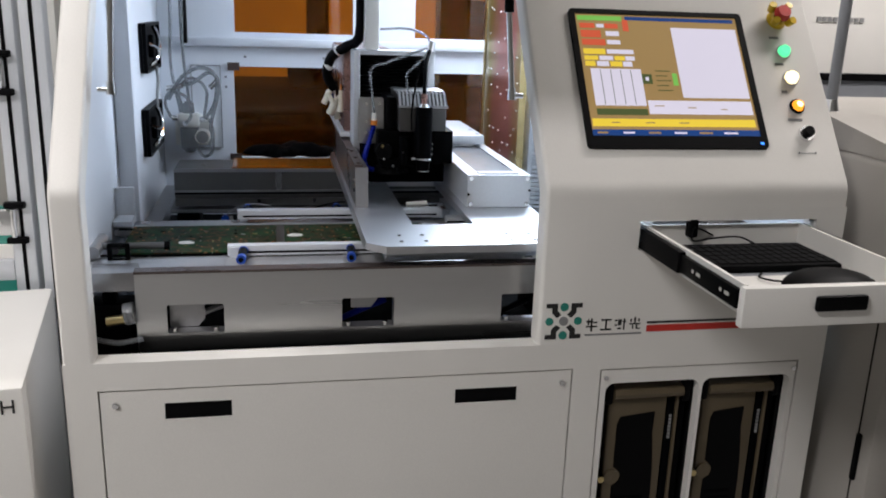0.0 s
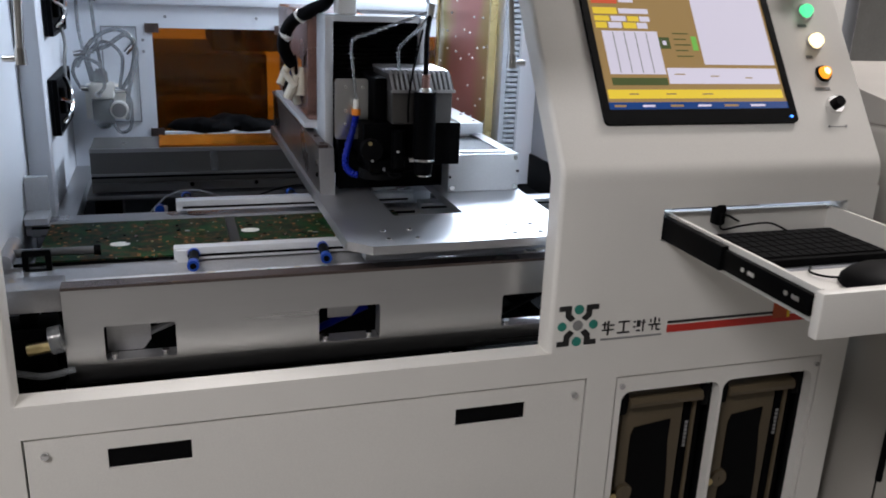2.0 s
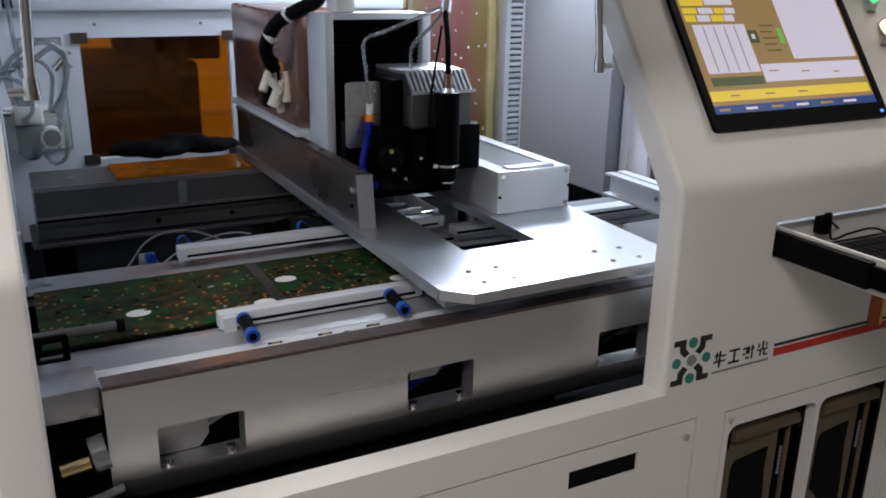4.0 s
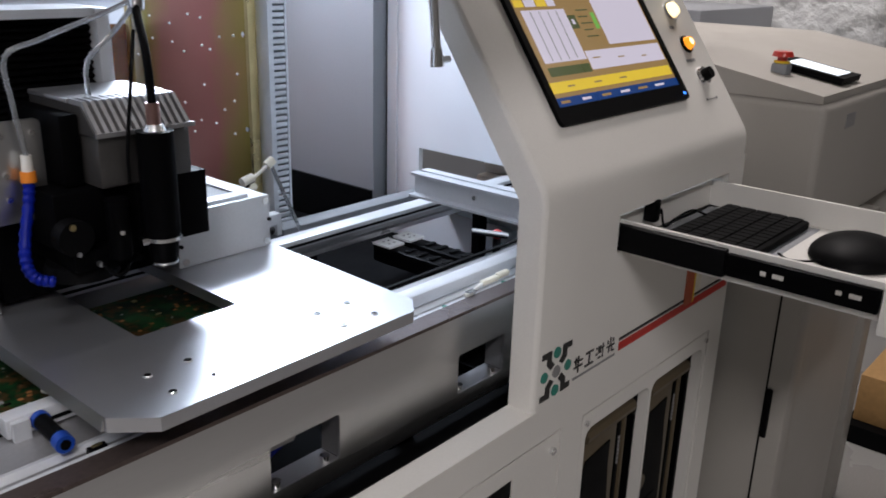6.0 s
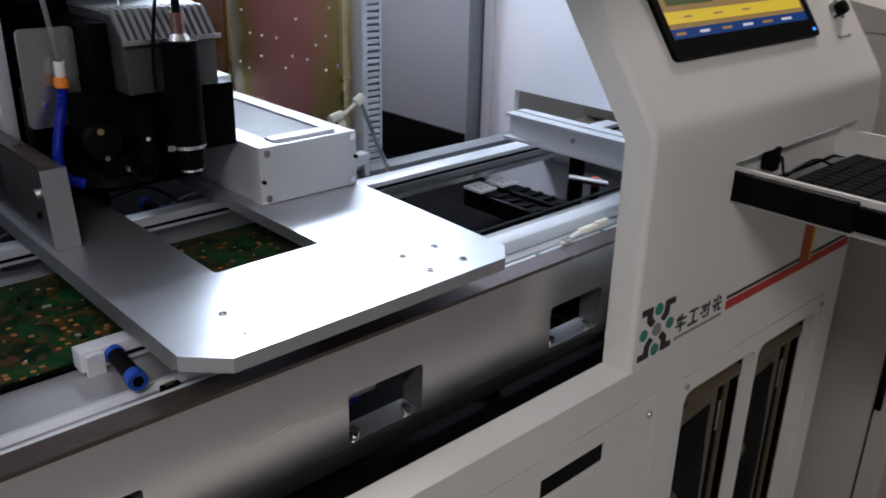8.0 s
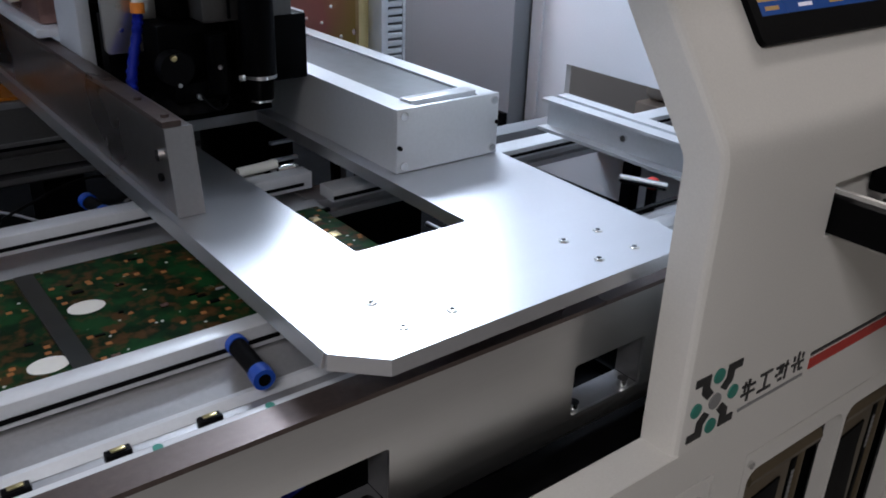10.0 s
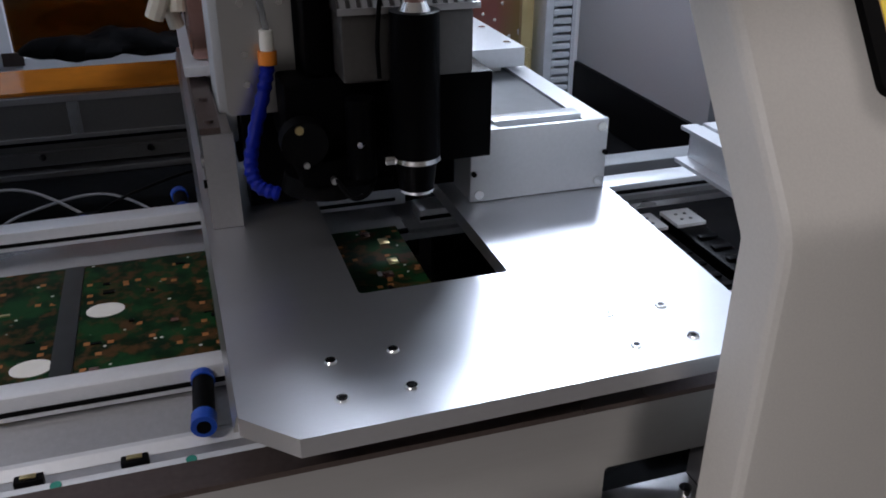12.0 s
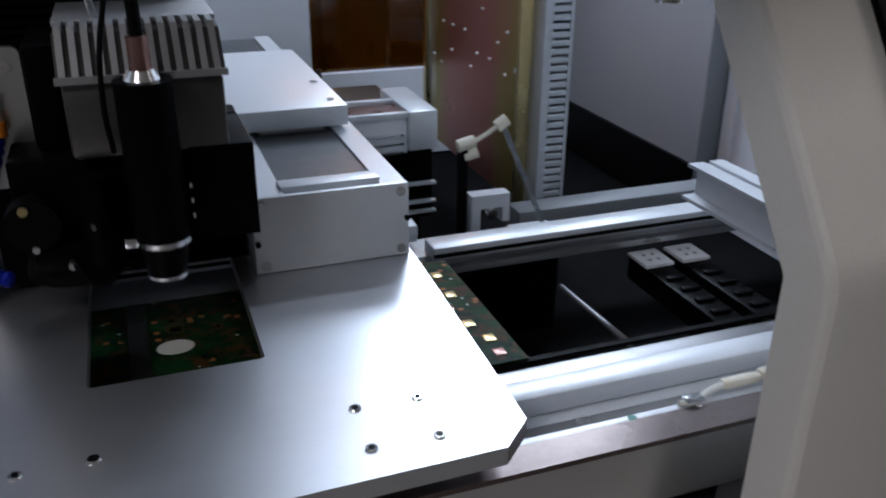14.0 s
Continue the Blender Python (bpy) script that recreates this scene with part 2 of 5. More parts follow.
def smooth_line(pts, n=8):
    pts = [Vector(p) for p in pts]
    full = [2 * pts[0] - pts[1], *pts, 2 * pts[-1] - pts[-2]]
    out = []
    for i in range(1, len(full) - 2):
        a, b, c, d = full[i - 1:i + 3]
        for k in range(n):
            t = k / n
            out.append(0.5 * (2 * b + (c - a) * t + (2 * a - 5 * b + 4 * c - d) * t * t + (3 * b - a - 3 * c + d) * t ** 3))
    return out + [pts[-1]]


def sweep(bm, pts, r, seg=10, n=8, ribs=0.0):
    line = smooth_line(pts, n)
    rings, up = [], Vector((0.31, 0.17, 0.93))
    for i, p in enumerate(line):
        d = (line[min(i + 1, len(line) - 1)] - line[max(i - 1, 0)]).normalized()
        a = d.cross(up).normalized()
        c = d.cross(a).normalized()
        rr = r * (1 + (ribs if i % 2 else -ribs))
        rings.append([bm.verts.new(p + rr * (math.cos(k * 2 * math.pi / seg) * a + math.sin(k * 2 * math.pi / seg) * c)) for k in range(seg)])
    for ra, rb in zip(rings, rings[1:]):
        for k in range(seg):
            bm.faces.new((ra[k], ra[(k + 1) % seg], rb[(k + 1) % seg], rb[k]))
    bm.faces.new(rings[0])
    bm.faces.new(rings[-1][::-1])
    return bm


def rect(u0, u1, v0, v1, r=0.0, n=5):
    if not r:
        return [(u0, v0), (u1, v0), (u1, v1), (u0, v1)]
    out = []
    for cu, cv, a0 in ((u1 - r, v0 + r, -90), (u1 - r, v1 - r, 0), (u0 + r, v1 - r, 90), (u0 + r, v0 + r, 180)):
        out += [(cu + r * math.cos(radians(a0 + 90 * k / n)), cv + r * math.sin(radians(a0 + 90 * k / n))) for k in range(n + 1)]
    return out


def plate(bm, outer, holes, at, depth):
    """A sheet with holes: loops in (u, v), placed by at(u, v, w), w from 0 to depth."""
    b = bmesh.new()
    loops = []
    for loop in (outer, *holes):
        vs = [b.verts.new((u, v, 0)) for u, v in loop]
        loops.append(vs)
        for i in range(len(vs)):
            b.edges.new((vs[i - 1], vs[i]))
    bmesh.ops.triangle_fill(b, use_beauty=True, use_dissolve=False, edges=b.edges[:])
    front = b.faces[:]
    back = {v: b.verts.new((v.co.x, v.co.y, depth)) for loop in loops for v in loop}
    for f in front:
        b.faces.new([back[v] for v in reversed(f.verts)])
    for loop in loops:
        for i in range(len(loop)):
            b.faces.new((loop[i - 1], loop[i], back[loop[i]], back[loop[i - 1]]))
    for v in b.verts:
        v.co = Vector(at(*v.co))
    return merged(bm, b)


def prism(bm, pts, x0, x1):
    """A profile in (y, z), drawn out along x."""
    return plate(bm, pts, [], lambda u, v, w: (x0 + w, u, v), x1 - x0)


def part(name, bm, material, parent=None, label="", angle=32):
    bmesh.ops.recalc_face_normals(bm, faces=bm.faces[:])
    me = bpy.data.meshes.new(name)
    bm.to_mesh(me)
    bm.free()
    me.materials.append(material)
    me.polygons.foreach_set("use_smooth", [True] * len(me.polygons))
    me.set_sharp_from_angle(angle=radians(angle))
    ob = new(name, me)
    ob.parent = parent
    if label:
        ob["label"] = label
    return ob


def thing(name, label, category, group="", kind="", at=None):
    ob = tagged(new(name), label, category, group, kind)
    ob.empty_display_size = 0.1
    if at:
        ob.matrix_basis = at
    return ob


def solid(name, bm, material, label, category, group="", kind=""):
    return tagged(part(name, bm, material), label, category, group, kind)


def bx(*a, **k):
    return box(bmesh.new(), *a, **k)


FRONT = lambda y: (lambda u, v, w: (u, y + w, v))
UP = lambda z: (lambda u, v, w: (u, v, z + w))
SIDE = lambda x: (lambda u, v, w: (x + w, u, v))

# ---- hall ----
solid("floor", bx(-6, 8, -7, 8, -0.1, 0), FLOOR, "grey glossy epoxy factory floor", "floor", kind="structure")
solid("ceiling", bx(-6, 8, -7, 8, 3.1, 3.2), HALLCEIL, "white tiled hall ceiling", "ceiling", kind="structure")
solid("wall_north", bx(-6, 8, 8, 8.15, 0, 3.1), HALLWALL, "pale painted hall wall", "wall", kind="structure")
solid("wall_south", bx(-6, 8, -7.15, -7, 0, 3.1), HALLWALL, "pale painted hall wall", "wall", kind="structure")
solid("wall_east", bx(8, 8.15, -7, 8, 0, 3.1), HALLWALL, "pale painted hall wall", "wall", kind="structure")
solid("wall_west", bx(-6.15, -6, -7, 8, 0, 3.1), HALLWALL, "pale painted hall wall", "wall", kind="structure")

# ---- the laser machine: cabinet ----
XL, XR = -0.359, 1.062          # outer sides
OL, OR, OZ = -0.309, 0.465, 0.829  # the opening
BEND, SLOPE = 1.122, 35.0
TOPZ = 1.90
machine = thing("laser_marking_machine", "white powder-coated laser marking machine with its front door raised", "machine")
SN, CS = math.sin(radians(SLOPE)), math.cos(radians(SLOPE))


def on_slope(x, s, d=0.0):
    """A place on the sloping console: s metres up the slope, d metres out of it."""
    return Vector((x, s * SN - d * CS, BEND + s * CS + d * SN))


def bent_strip(name, x0, x1, z0, s1, depth, r_left=0.0, r_right=0.0):
    """Sheet-metal post: upright from z0 to the bend, then up the slope."""
    sec = [(x0, depth), (x1, depth)]
    n = 4
    if r_right:
        sec += [(x1 - r_right + r_right * math.cos(radians(a)), r_right - r_right * math.sin(radians(a))) for a in [90 * k / n for k in range(n + 1)]]
    else:
        sec += [(x1, 0)]
    if r_left:
        sec += [(x0 + r_left - r_left * math.sin(radians(a)), r_left - r_left * math.cos(radians(a))) for a in [90 * k / n for k in range(n + 1)]]
    else:
        sec += [(x0, 0)]
    bm = bmesh.new()
    rings = []
    stations = [((0, z0), (1, 0))]
    for a in (0, SLOPE / 4, SLOPE / 2, SLOPE * 3 / 4, SLOPE):
        rad, half = 0.052, radians(a)
        # a rounded bend of 52 mm radius about a centre inside
        back = rad * math.tan(radians(SLOPE / 2))
        cz = BEND - back
        stations.append(((rad - rad * math.cos(half), cz + rad * math.sin(half)), (math.cos(half), -math.sin(half))))
    end = on_slope(0, s1)
    stations.append(((end.y, end.z), (CS, -SN)))
    for (py, pz), (ny, nz) in stations:
        rings.append([bm.verts.new((x, py + ny * d, pz + nz * d)) for x, d in sec])
    for a, b in zip(rings, rings[1:]):
        for k in range(len(sec)):
            bm.faces.new((a[k - 1], a[k], b[k], b[k - 1]))
    bm.faces.new(rings[0])
    bm.faces.new(rings[-1][::-1])
    return part(name, bm, WHITE, machine, angle=20)


SLOPE_LEN = (1.62 - BEND) / CS
bent_strip("corner_post", XL, OL, OZ, SLOPE_LEN, 0.040, 0.008, 0.006)
bent_strip("corner_post", OR, 0.545, OZ, SLOPE_LEN, 0.040, 0.010, 0.0)
bent_strip("console", 0.545, XR, 1.085, SLOPE_LEN, 0.040, 0.0, 0.008)

# front sheet with its cut-outs: access door, computer bay, drawer slot
front_outline = [(XL, 0.07), (XR, 0.07), (XR, 1.085), (0.545, 1.085), (0.545, OZ), (XL, OZ)]
part("front_sheet", plate(bmesh.new(), front_outline, [rect(-0.3065, 0.5395, 0.13, 0.7785), rect(0.594, 1.0095, 0.13, 0.7745), rect(0.646, 1.002, 1.008, 1.062)], FRONT(0.0), 0.040), WHITE, machine)
# painted near-black so the steel panel's foot mirrors darkness
part("blackened_sill", bx(OL, OR, 0.0405, 0.060, OZ - 0.05, OZ - 0.012), PIT, machine, "inner edge of the opening, blackened to stand for shade")
# access door with two pull slots and corner screws
door = part("access_door", plate(bmesh.new(), rect(-0.3035, 0.5365, 0.133, 0.7755), [rect(-0.199, -0.086, 0.719, 0.7505), rect(0.314, 0.432, 0.719, 0.7485)], FRONT(0.001), 0.02), WHITE, machine)
for x0, x1 in ((-0.199, -0.086), (0.314, 0.432)):
    part("pull_slot", bx(x0 - 0.003, x1 + 0.003, 0.0045, 0.018, 0.716, 0.753), BLACK, door, "black recessed pull")
for x, z in ((-0.279, 0.752), (0.518, 0.752)):
    part("screw", merged(cyl(bmesh.new(), (x, -0.004, z), (x, 0.002, z), 0.0055), cyl(bmesh.new(), (x, -0.006, z), (x, -0.004, z), 0.0035)), CHROME, door)
part("recess", bx(-0.32, 0.55, 0.0405, 0.07, 0.12, 0.775), BLACK, machine)

# computer bay
bay = part("computer_bay_frame", plate(bmesh.new(), rect(0.597, 1.0065, 0.133, 0.7715), [rect(0.608, 0.8015, 0.20, 0.744, 0.018), rect(0.8085, 0.996, 0.20, 0.745, 0.018)], FRONT(0.001), 0.02), WHITE, machine)
for x in (0.606, 1.0):
    part("screw", cyl(bmesh.new(), (x, -0.003, 0.757), (x, 0.002, 0.757), 0.0045), CHROME, bay)
part("bay_liner", bx(0.60, 1.003, 0.30, 0.31, 0.14, 0.775), BLACK, machine)
part("bay_seal", plate(bmesh.new(), rect(0.600, 1.003, 0.19, 0.765), [rect(0.615, 0.797, 0.205, 0.737, 0.02), rect(0.8155, 0.988, 0.205, 0.737, 0.02)], FRONT(0.0212), 0.0006), BLACK, bay, "black rubber seal")
for x in (0.599, 0.998):
    part("bay_liner", bx(x, x + 0.006, 0.022, 0.2995, 0.14, 0.775), BLACK, machine)
part("bay_liner", bx(0.803, 0.807, 0.021, 0.30, 0.14, 0.775), BLACK, machine)


def computer(x0, x1):
    pc = thing("industrial_computer", "brown-fronted industrial computer standing in the cabinet bay", "computer", "computers in the cabinet bay")
    xm = x1 - 0.048
    part("body", bx(x0 + 0.004, x1 - 0.004, 0.05, 0.28, 0.16, 0.735), BLACK, pc)
    part("front", bx(x0 + 0.016, xm, 0.024, 0.0495, 0.17, 0.700, bevel=0.006), BROWNPC, pc)
    lip = [(0.046, 0.7005), (0.020, 0.7005), (0.010, 0.706), (0.008, 0.714), (0.012, 0.722), (0.046, 0.730)]
    part("top_lip", prism(bmesh.new(), lip, x0 + 0.022, xm + 0.026), BROWNPC, pc, "brown rolled handle lip")
    for cx in (x0 + 0.004, x1 - 0.022):
        part("corner_guard", bx(cx, cx + 0.017, 0.014, 0.0495, 0.690, 0.7345, bevel=0.006), BLACK, pc, "black rounded corner guard")
    # dark grille bulging on one side, cut round a half-moon lock on the other
    left, right = x0 + 0.036, xm - 0.030
    pts = [(left + 0.004, 0.285), (right - 0.008, 0.292)] + [(right - 0.008 + 0.020 * math.sin(math.pi * (k + 1) / 11), 0.292 + k * 0.0415) for k in range(1, 9)] + [(right + 0.004, 0.668), (left + 0.006, 0.660), (left, 0.645), (left, 0.552)]
    pts += [(left + 0.017 * math.sin(math.pi * k / 6), 0.552 - k * 0.0075) for k in range(1, 6)] + [(left, 0.507), (left, 0.30)]
    part("grille", plate(bmesh.new(), pts, [], FRONT(0.0215), 0.003), BLACK, pc)
    for k in range(11):
        part("grille_bar", bx(left + 0.006, right - 0.006, 0.0203, 0.0213, 0.312 + 0.0165 * k, 0.318 + 0.0165 * k), BLACKMETAL, pc)
    part("lock", merged(cyl(bmesh.new(), (left - 0.003, 0.0185, 0.530), (left - 0.003, 0.0238, 0.530), 0.016), bx(left - 0.0045, left - 0.0015, 0.0175, 0.0185, 0.524, 0.536)), BROWNPC, pc)
    part("side_strip", bx(xm + 0.002, xm + 0.018, 0.026, 0.0495, 0.17, 0.700, bevel=0.003), BLACKMETAL, pc)
    part("side_rib", bx(xm + 0.0185, xm + 0.024, 0.022, 0.0495, 0.17, 0.700, bevel=0.002), BROWNPC, pc)
    part("side_strip", bx(xm + 0.0245, x1 - 0.006, 0.030, 0.0495, 0.17, 0.689, bevel=0.003), BLACKMETAL, pc)
    for k in range(7):
        part("model_mark", bx(xm + 0.007, xm + 0.0125, 0.0248, 0.0258, 0.606 + 0.0078 * k, 0.6115 + 0.0078 * k), GREYINK, pc, "small grey model writing")
    part("latch", cyl(bmesh.new(), (x0 + 0.008, 0.012, 0.53), (x0 + 0.008, 0.050, 0.53), 0.007), BRASSEDGE, pc)
    return pc


computer(0.612, 0.799)
computer(0.811, 0.992)

# logo, lettering and stripe
lx, lz, u = 0.513, 0.875, 0.0345
logo = part("company_mark", cyl(bmesh.new(), (lx, -0.0014, lz), (lx, 0.0, lz), u * 0.25), GREYINK, machine, "black and teal company mark")
for sx in (-1, 1):
    for sz in (-1, 1):
        pts = [(0.38, 1.0), (1.0, 1.0), (1.0, 0.76), (0.68, 0.76), (0.66, 0.44), (0.40, 0.20), (0.16, 0.36), (0.38, 0.60)]
        part("stroke", plate(bmesh.new(), [(lx + sx * u * p, lz + sz * u * q) for p, q in pts], [], FRONT(-0.0012), 0.0012), INK, logo)
for a, b, r, mt in ((0, 0.80, 0.23, TEAL), (0, -0.80, 0.23, TEAL), (0.80, 0.0, 0.22, TEAL), (-0.80, 0.0, 0.22, TEAL)):
    part("dot", cyl(bmesh.new(), (lx + u * a, -0.0014, lz + u * b), (lx + u * a, 0.0, lz + u * b), u * r), mt, logo)
GLYPHS = [((0.0, 0.022, 0.008, 0.0105), (0.0, 0.010, 0.018, 0.0205), (0.014, 0.022, 0.016, 0.0185), (0.0095, 0.0125, 0.0, 0.025), (0.0035, 0.006, 0.012, 0.024)),
          ((0.001, 0.021, 0.020, 0.023), (0.0, 0.022, 0.001, 0.004), (0.0095, 0.0125, 0.004, 0.020)),
          ((0.0, 0.004, 0.018, 0.021), (0.0, 0.004, 0.009, 0.012), (0.006, 0.013, 0.010, 0.0215), (0.015, 0.022, 0.016, 0.0185), (0.017, 0.0195, 0.001, 0.023), (0.006, 0.013, 0.002, 0.005)),
          ((0.0, 0.022, 0.0105, 0.013), (0.0095, 0.0125, 0.013, 0.025), (0.006, 0.0085, 0.002, 0.0105), (0.0135, 0.016, 0.002, 0.0105), (0.016, 0.022, 0.001, 0.0035), (0.002, 0.0045, 0.016, 0.022), (0.0175, 0.02, 0.016, 0.022))]
for k, glyph in enumerate(GLYPHS):
    bm = bmesh.new()
    for g0, g1, g2, g3 in glyph:
        box(bm, 0.557 + k * 0.0285 + g0, 0.557 + k * 0.0285 + g1, -0.001, 0, 0.853 + g2, 0.853 + g3)
    part("lettering", bm, INK, logo)
part("lettering", bx(0.556, 0.668, -0.001, 0, 0.8445, 0.8475), GREYINK, logo)
part("stripe", bx(0.678, 1.054, -0.001, 0, 0.848, 0.861), REDINK, machine)
part("stripe", bx(0.678, 1.054, -0.001, 0, 0.8645, 0.8685), INK, machine)
part("orange_label", bx(0.885, 0.914, -0.0016, 0, 0.856, 0.95), SHEETRED, machine, "orange-red plastic label")
part("label_edge", bx(0.9142, 0.920, -0.0016, 0, 0.856, 0.95), YELLOWP, machine, "yellow label edge")
part("label_tab", bx(0.9202, 0.940, -0.0014, 0, 0.870, 0.95), CREAM, machine, "cream label tab")

# keyboard drawer
drawer = part("keyboard_drawer", bx(0.664, 0.984, -0.335, 0.030, 1.003, 1.008), WHITE, machine, "white pull-out keyboard drawer on black slides")
part("side", bx(0.664, 0.670, -0.335, 0.030, 1.0085, 1.050), WHITE, drawer)
part("side", bx(0.978, 0.984, -0.335, 0.030, 1.0085, 1.050), WHITE, drawer)
part("back", bx(0.6705, 0.9775, 0.018, 0.024, 1.0085, 1.050), WHITE, drawer)
part("drawer_front", bx(0.655, 1.0, -0.352, -0.3355, 0.988, 1.050, bevel=0.003), WHITE, drawer)
part("handle", bx(0.768, 0.852, -0.362, -0.3525, 1.013, 1.037, bevel=0.004), BLACK, drawer, "black recessed plastic handle")
for x0, x1 in ((0.650, 0.6635), (0.9845, 0.998)):
    part("slide", bx(x0, x1, -0.15, 0.03, 1.010, 1.047, bevel=0.002), BLACK, drawer, "black steel slide")
    part("slide_rail", bx(x0 + 0.003, x1 - 0.001, -0.334, -0.1505, 1.013, 1.043, bevel=0.002), BLACKMETAL, drawer)
    for y in (-0.20, -0.215, -0.222, -0.29, -0.305, -0.312):
        part("rivet", bx(x0 + 0.0015, x0 + 0.004, y - 0.0035, y + 0.0035, 1.026, 1.032), CHROME, drawer)
keyboard = thing("keyboard", "black keyboard lying in the open drawer", "keyboard")
part("base", bx(0.705, 0.955, -0.155, -0.02, 1.0085, 1.022, bevel=0.004), PIT, keyboard)
for r in range(5):
    for c in range(14):
        x, y = 0.712 + c * 0.017, -0.147 + r * 0.0245
        part("key", bx(x, x + 0.0158, y, y + 0.0228, 1.0225, 1.0248, bevel=0.001, segments=1), PIT, keyboard)
solid("keyboard_mat", bx(0.682, 0.968, -0.168, 0.010, 1.0082, 1.0084), GREYPAINT, "thin grey mat under the keyboard", "mat")
mouse = thing("computer_mouse", "large black rounded mouse lying in the open drawer", "mouse")
bm = bmesh.new()
bmesh.ops.create_uvsphere(bm, u_segments=24, v_segments=12, radius=1)
for v in bm.verts:
    v.co = Vector((0.868 + v.co.x * 0.080, -0.250 + v.co.y * 0.062, 1.0115 + max(v.co.z, -0.08) * 0.030))
part("shell", bm, BLACK, mouse)
part("cord", sweep(bmesh.new(), [(0.80, -0.225, 1.016), (0.785, -0.205, 1.013), (0.780, -0.185, 1.0125), (0.795, -0.168, 1.0125)], 0.0018, 6), BLACK, mouse)
cord = bmesh.new()
sweep(cord, [(0.80, 0.016, 1.030), (0.765, 0.0, 1.046), (0.745, -0.012, 1.05), (0.742, -0.02, 1.03), (0.78, -0.018, 1.033), (0.83, -0.02, 1.036), (0.86, -0.03, 1.025)], 0.0018, 6)
solid("keyboard_cable", cord, BLACK, "thin black keyboard cable looped in the drawer", "cable")
part("cable_bush", bx(0.742, 0.760, -0.004, 0.016, 1.030, 1.064, bevel=0.004), BLACK, machine)

# monitor let into the slope: bezel, glass face and what it shows
def tile(bm, x0, x1, s0, s1, d0, d1):
    return plate(bm, rect(x0, x1, s0, s1), [], lambda a, b, w: on_slope(a, b, d0 + w), d1 - d0)


monitor = thing("touch_monitor", "flat monitor in a black bezel showing tan control software", "monitor")
part("bezel", plate(bmesh.new(), rect(0.551, 0.909, 0.079, 0.374, 0.008), [rect(0.563, 0.897, 0.104, 0.364)], lambda a, b, w: on_slope(a, b, w), 0.006), BLACK, monitor)
screen = part("screen", tile(bmesh.new(), 0.5632, 0.8968, 0.1042, 0.3638, 0.001, 0.0035), SCREEN_TAN, monitor)
W0, H0, SW, SH = 0.5632, 0.1042, 0.3336, 0.2596
SHOWN = [("title_bar", 0.30, 0.98, 0.955, 0.985, SCREEN_BLUE), ("status_bar", 0.01, 0.28, 0.945, 0.985, SCREEN_GREEN),
         ("log_window", 0.575, 0.985, 0.31, 0.90, SCREEN_WHITE), ("table_window", 0.045, 0.345, 0.24, 0.54, SCREEN_WHITE),
         ("strip_window", 0.355, 0.985, 0.175, 0.285, SCREEN_WHITE), ("message_bar", 0.01, 0.985, 0.075, 0.135, SCREEN_YELLOW),
         ("task_bar", 0.0, 1.0, 0.0, 0.05, SCREEN_BLUE), ("path_bar", 0.045, 0.345, 0.165, 0.215, SCREEN_DARK),
         ("counter", 0.02, 0.11, 0.88, 0.92, SCREEN_RED), ("counter", 0.17, 0.25, 0.88, 0.92, SCREEN_RED), ("counter", 0.02, 0.14, 0.80, 0.86, SCREEN_RED),
         ("counter", 0.02, 0.16, 0.735, 0.785, SCREEN_RED), ("counter", 0.28, 0.315, 0.86, 0.955, SCREEN_RED),
         ("field", 0.12, 0.165, 0.885, 0.915, SCREEN_WHITE)]
SHOWN += [("field", 0.17, 0.25, 0.815, 0.855, SCREEN_WHITE), ("field", 0.17, 0.25, 0.745, 0.78, SCREEN_WHITE),
         ("caption_field", 0.02, 0.15, 0.66, 0.705, SCREEN_YELLOW), ("caption_field", 0.02, 0.10, 0.61, 0.645, SCREEN_YELLOW), ("caption_field", 0.20, 0.26, 0.61, 0.645, SCREEN_YELLOW),
         ("caption_field", 0.02, 0.08, 0.56, 0.60, SCREEN_YELLOW), ("caption_field", 0.17, 0.24, 0.56, 0.60, SCREEN_YELLOW),
         ("field", 0.16, 0.32, 0.665, 0.70, SCREEN_WHITE), ("field", 0.11, 0.19, 0.61, 0.645, SCREEN_WHITE), ("field", 0.265, 0.32, 0.61, 0.645, SCREEN_WHITE),
         ("field", 0.09, 0.16, 0.56, 0.60, SCREEN_WHITE), ("field", 0.245, 0.30, 0.56, 0.60, SCREEN_WHITE),
         ("mark", 0.345, 0.405, 0.42, 0.50, SCREEN_DARK), ("mark_dot", 0.365, 0.385, 0.445, 0.475, SCREEN_WHITE), ("indicator", 0.53, 0.56, 0.41, 0.51, SCREEN_GREEN)]
for k in range(5):
    SHOWN.append(("line_of_text", 0.43, 0.52 - 0.02 * (k % 2), 0.365 + k * 0.04, 0.372 + k * 0.04, SCREEN_DARK))
for k in range(6):
    SHOWN.append(("task_text", 0.03 + k * 0.15, 0.09 + k * 0.155, 0.018, 0.032, SCREEN_WHITE if k % 2 else SCREEN_TAN))
for k in range(3):
    SHOWN.append(("message_text", 0.12 + k * 0.2, 0.17 + k * 0.205, 0.100, 0.109, SCREEN_TAN))
    SHOWN.append(("log_text", 0.39 + k * 0.2, 0.45 + k * 0.19, 0.237 - k * 0.012, 0.244 - k * 0.012, SCREEN_TAN))
for name, a0, a1, b0, b1, mt in SHOWN:
    part(name, tile(bmesh.new(), W0 + SW * a0, W0 + SW * a1, H0 + SH * b0, H0 + SH * b1, 0.0037, 0.0042 + (0.0002 if name in ("field", "mark_dot", "task_text", "message_text", "log_text") else 0)), mt, screen)
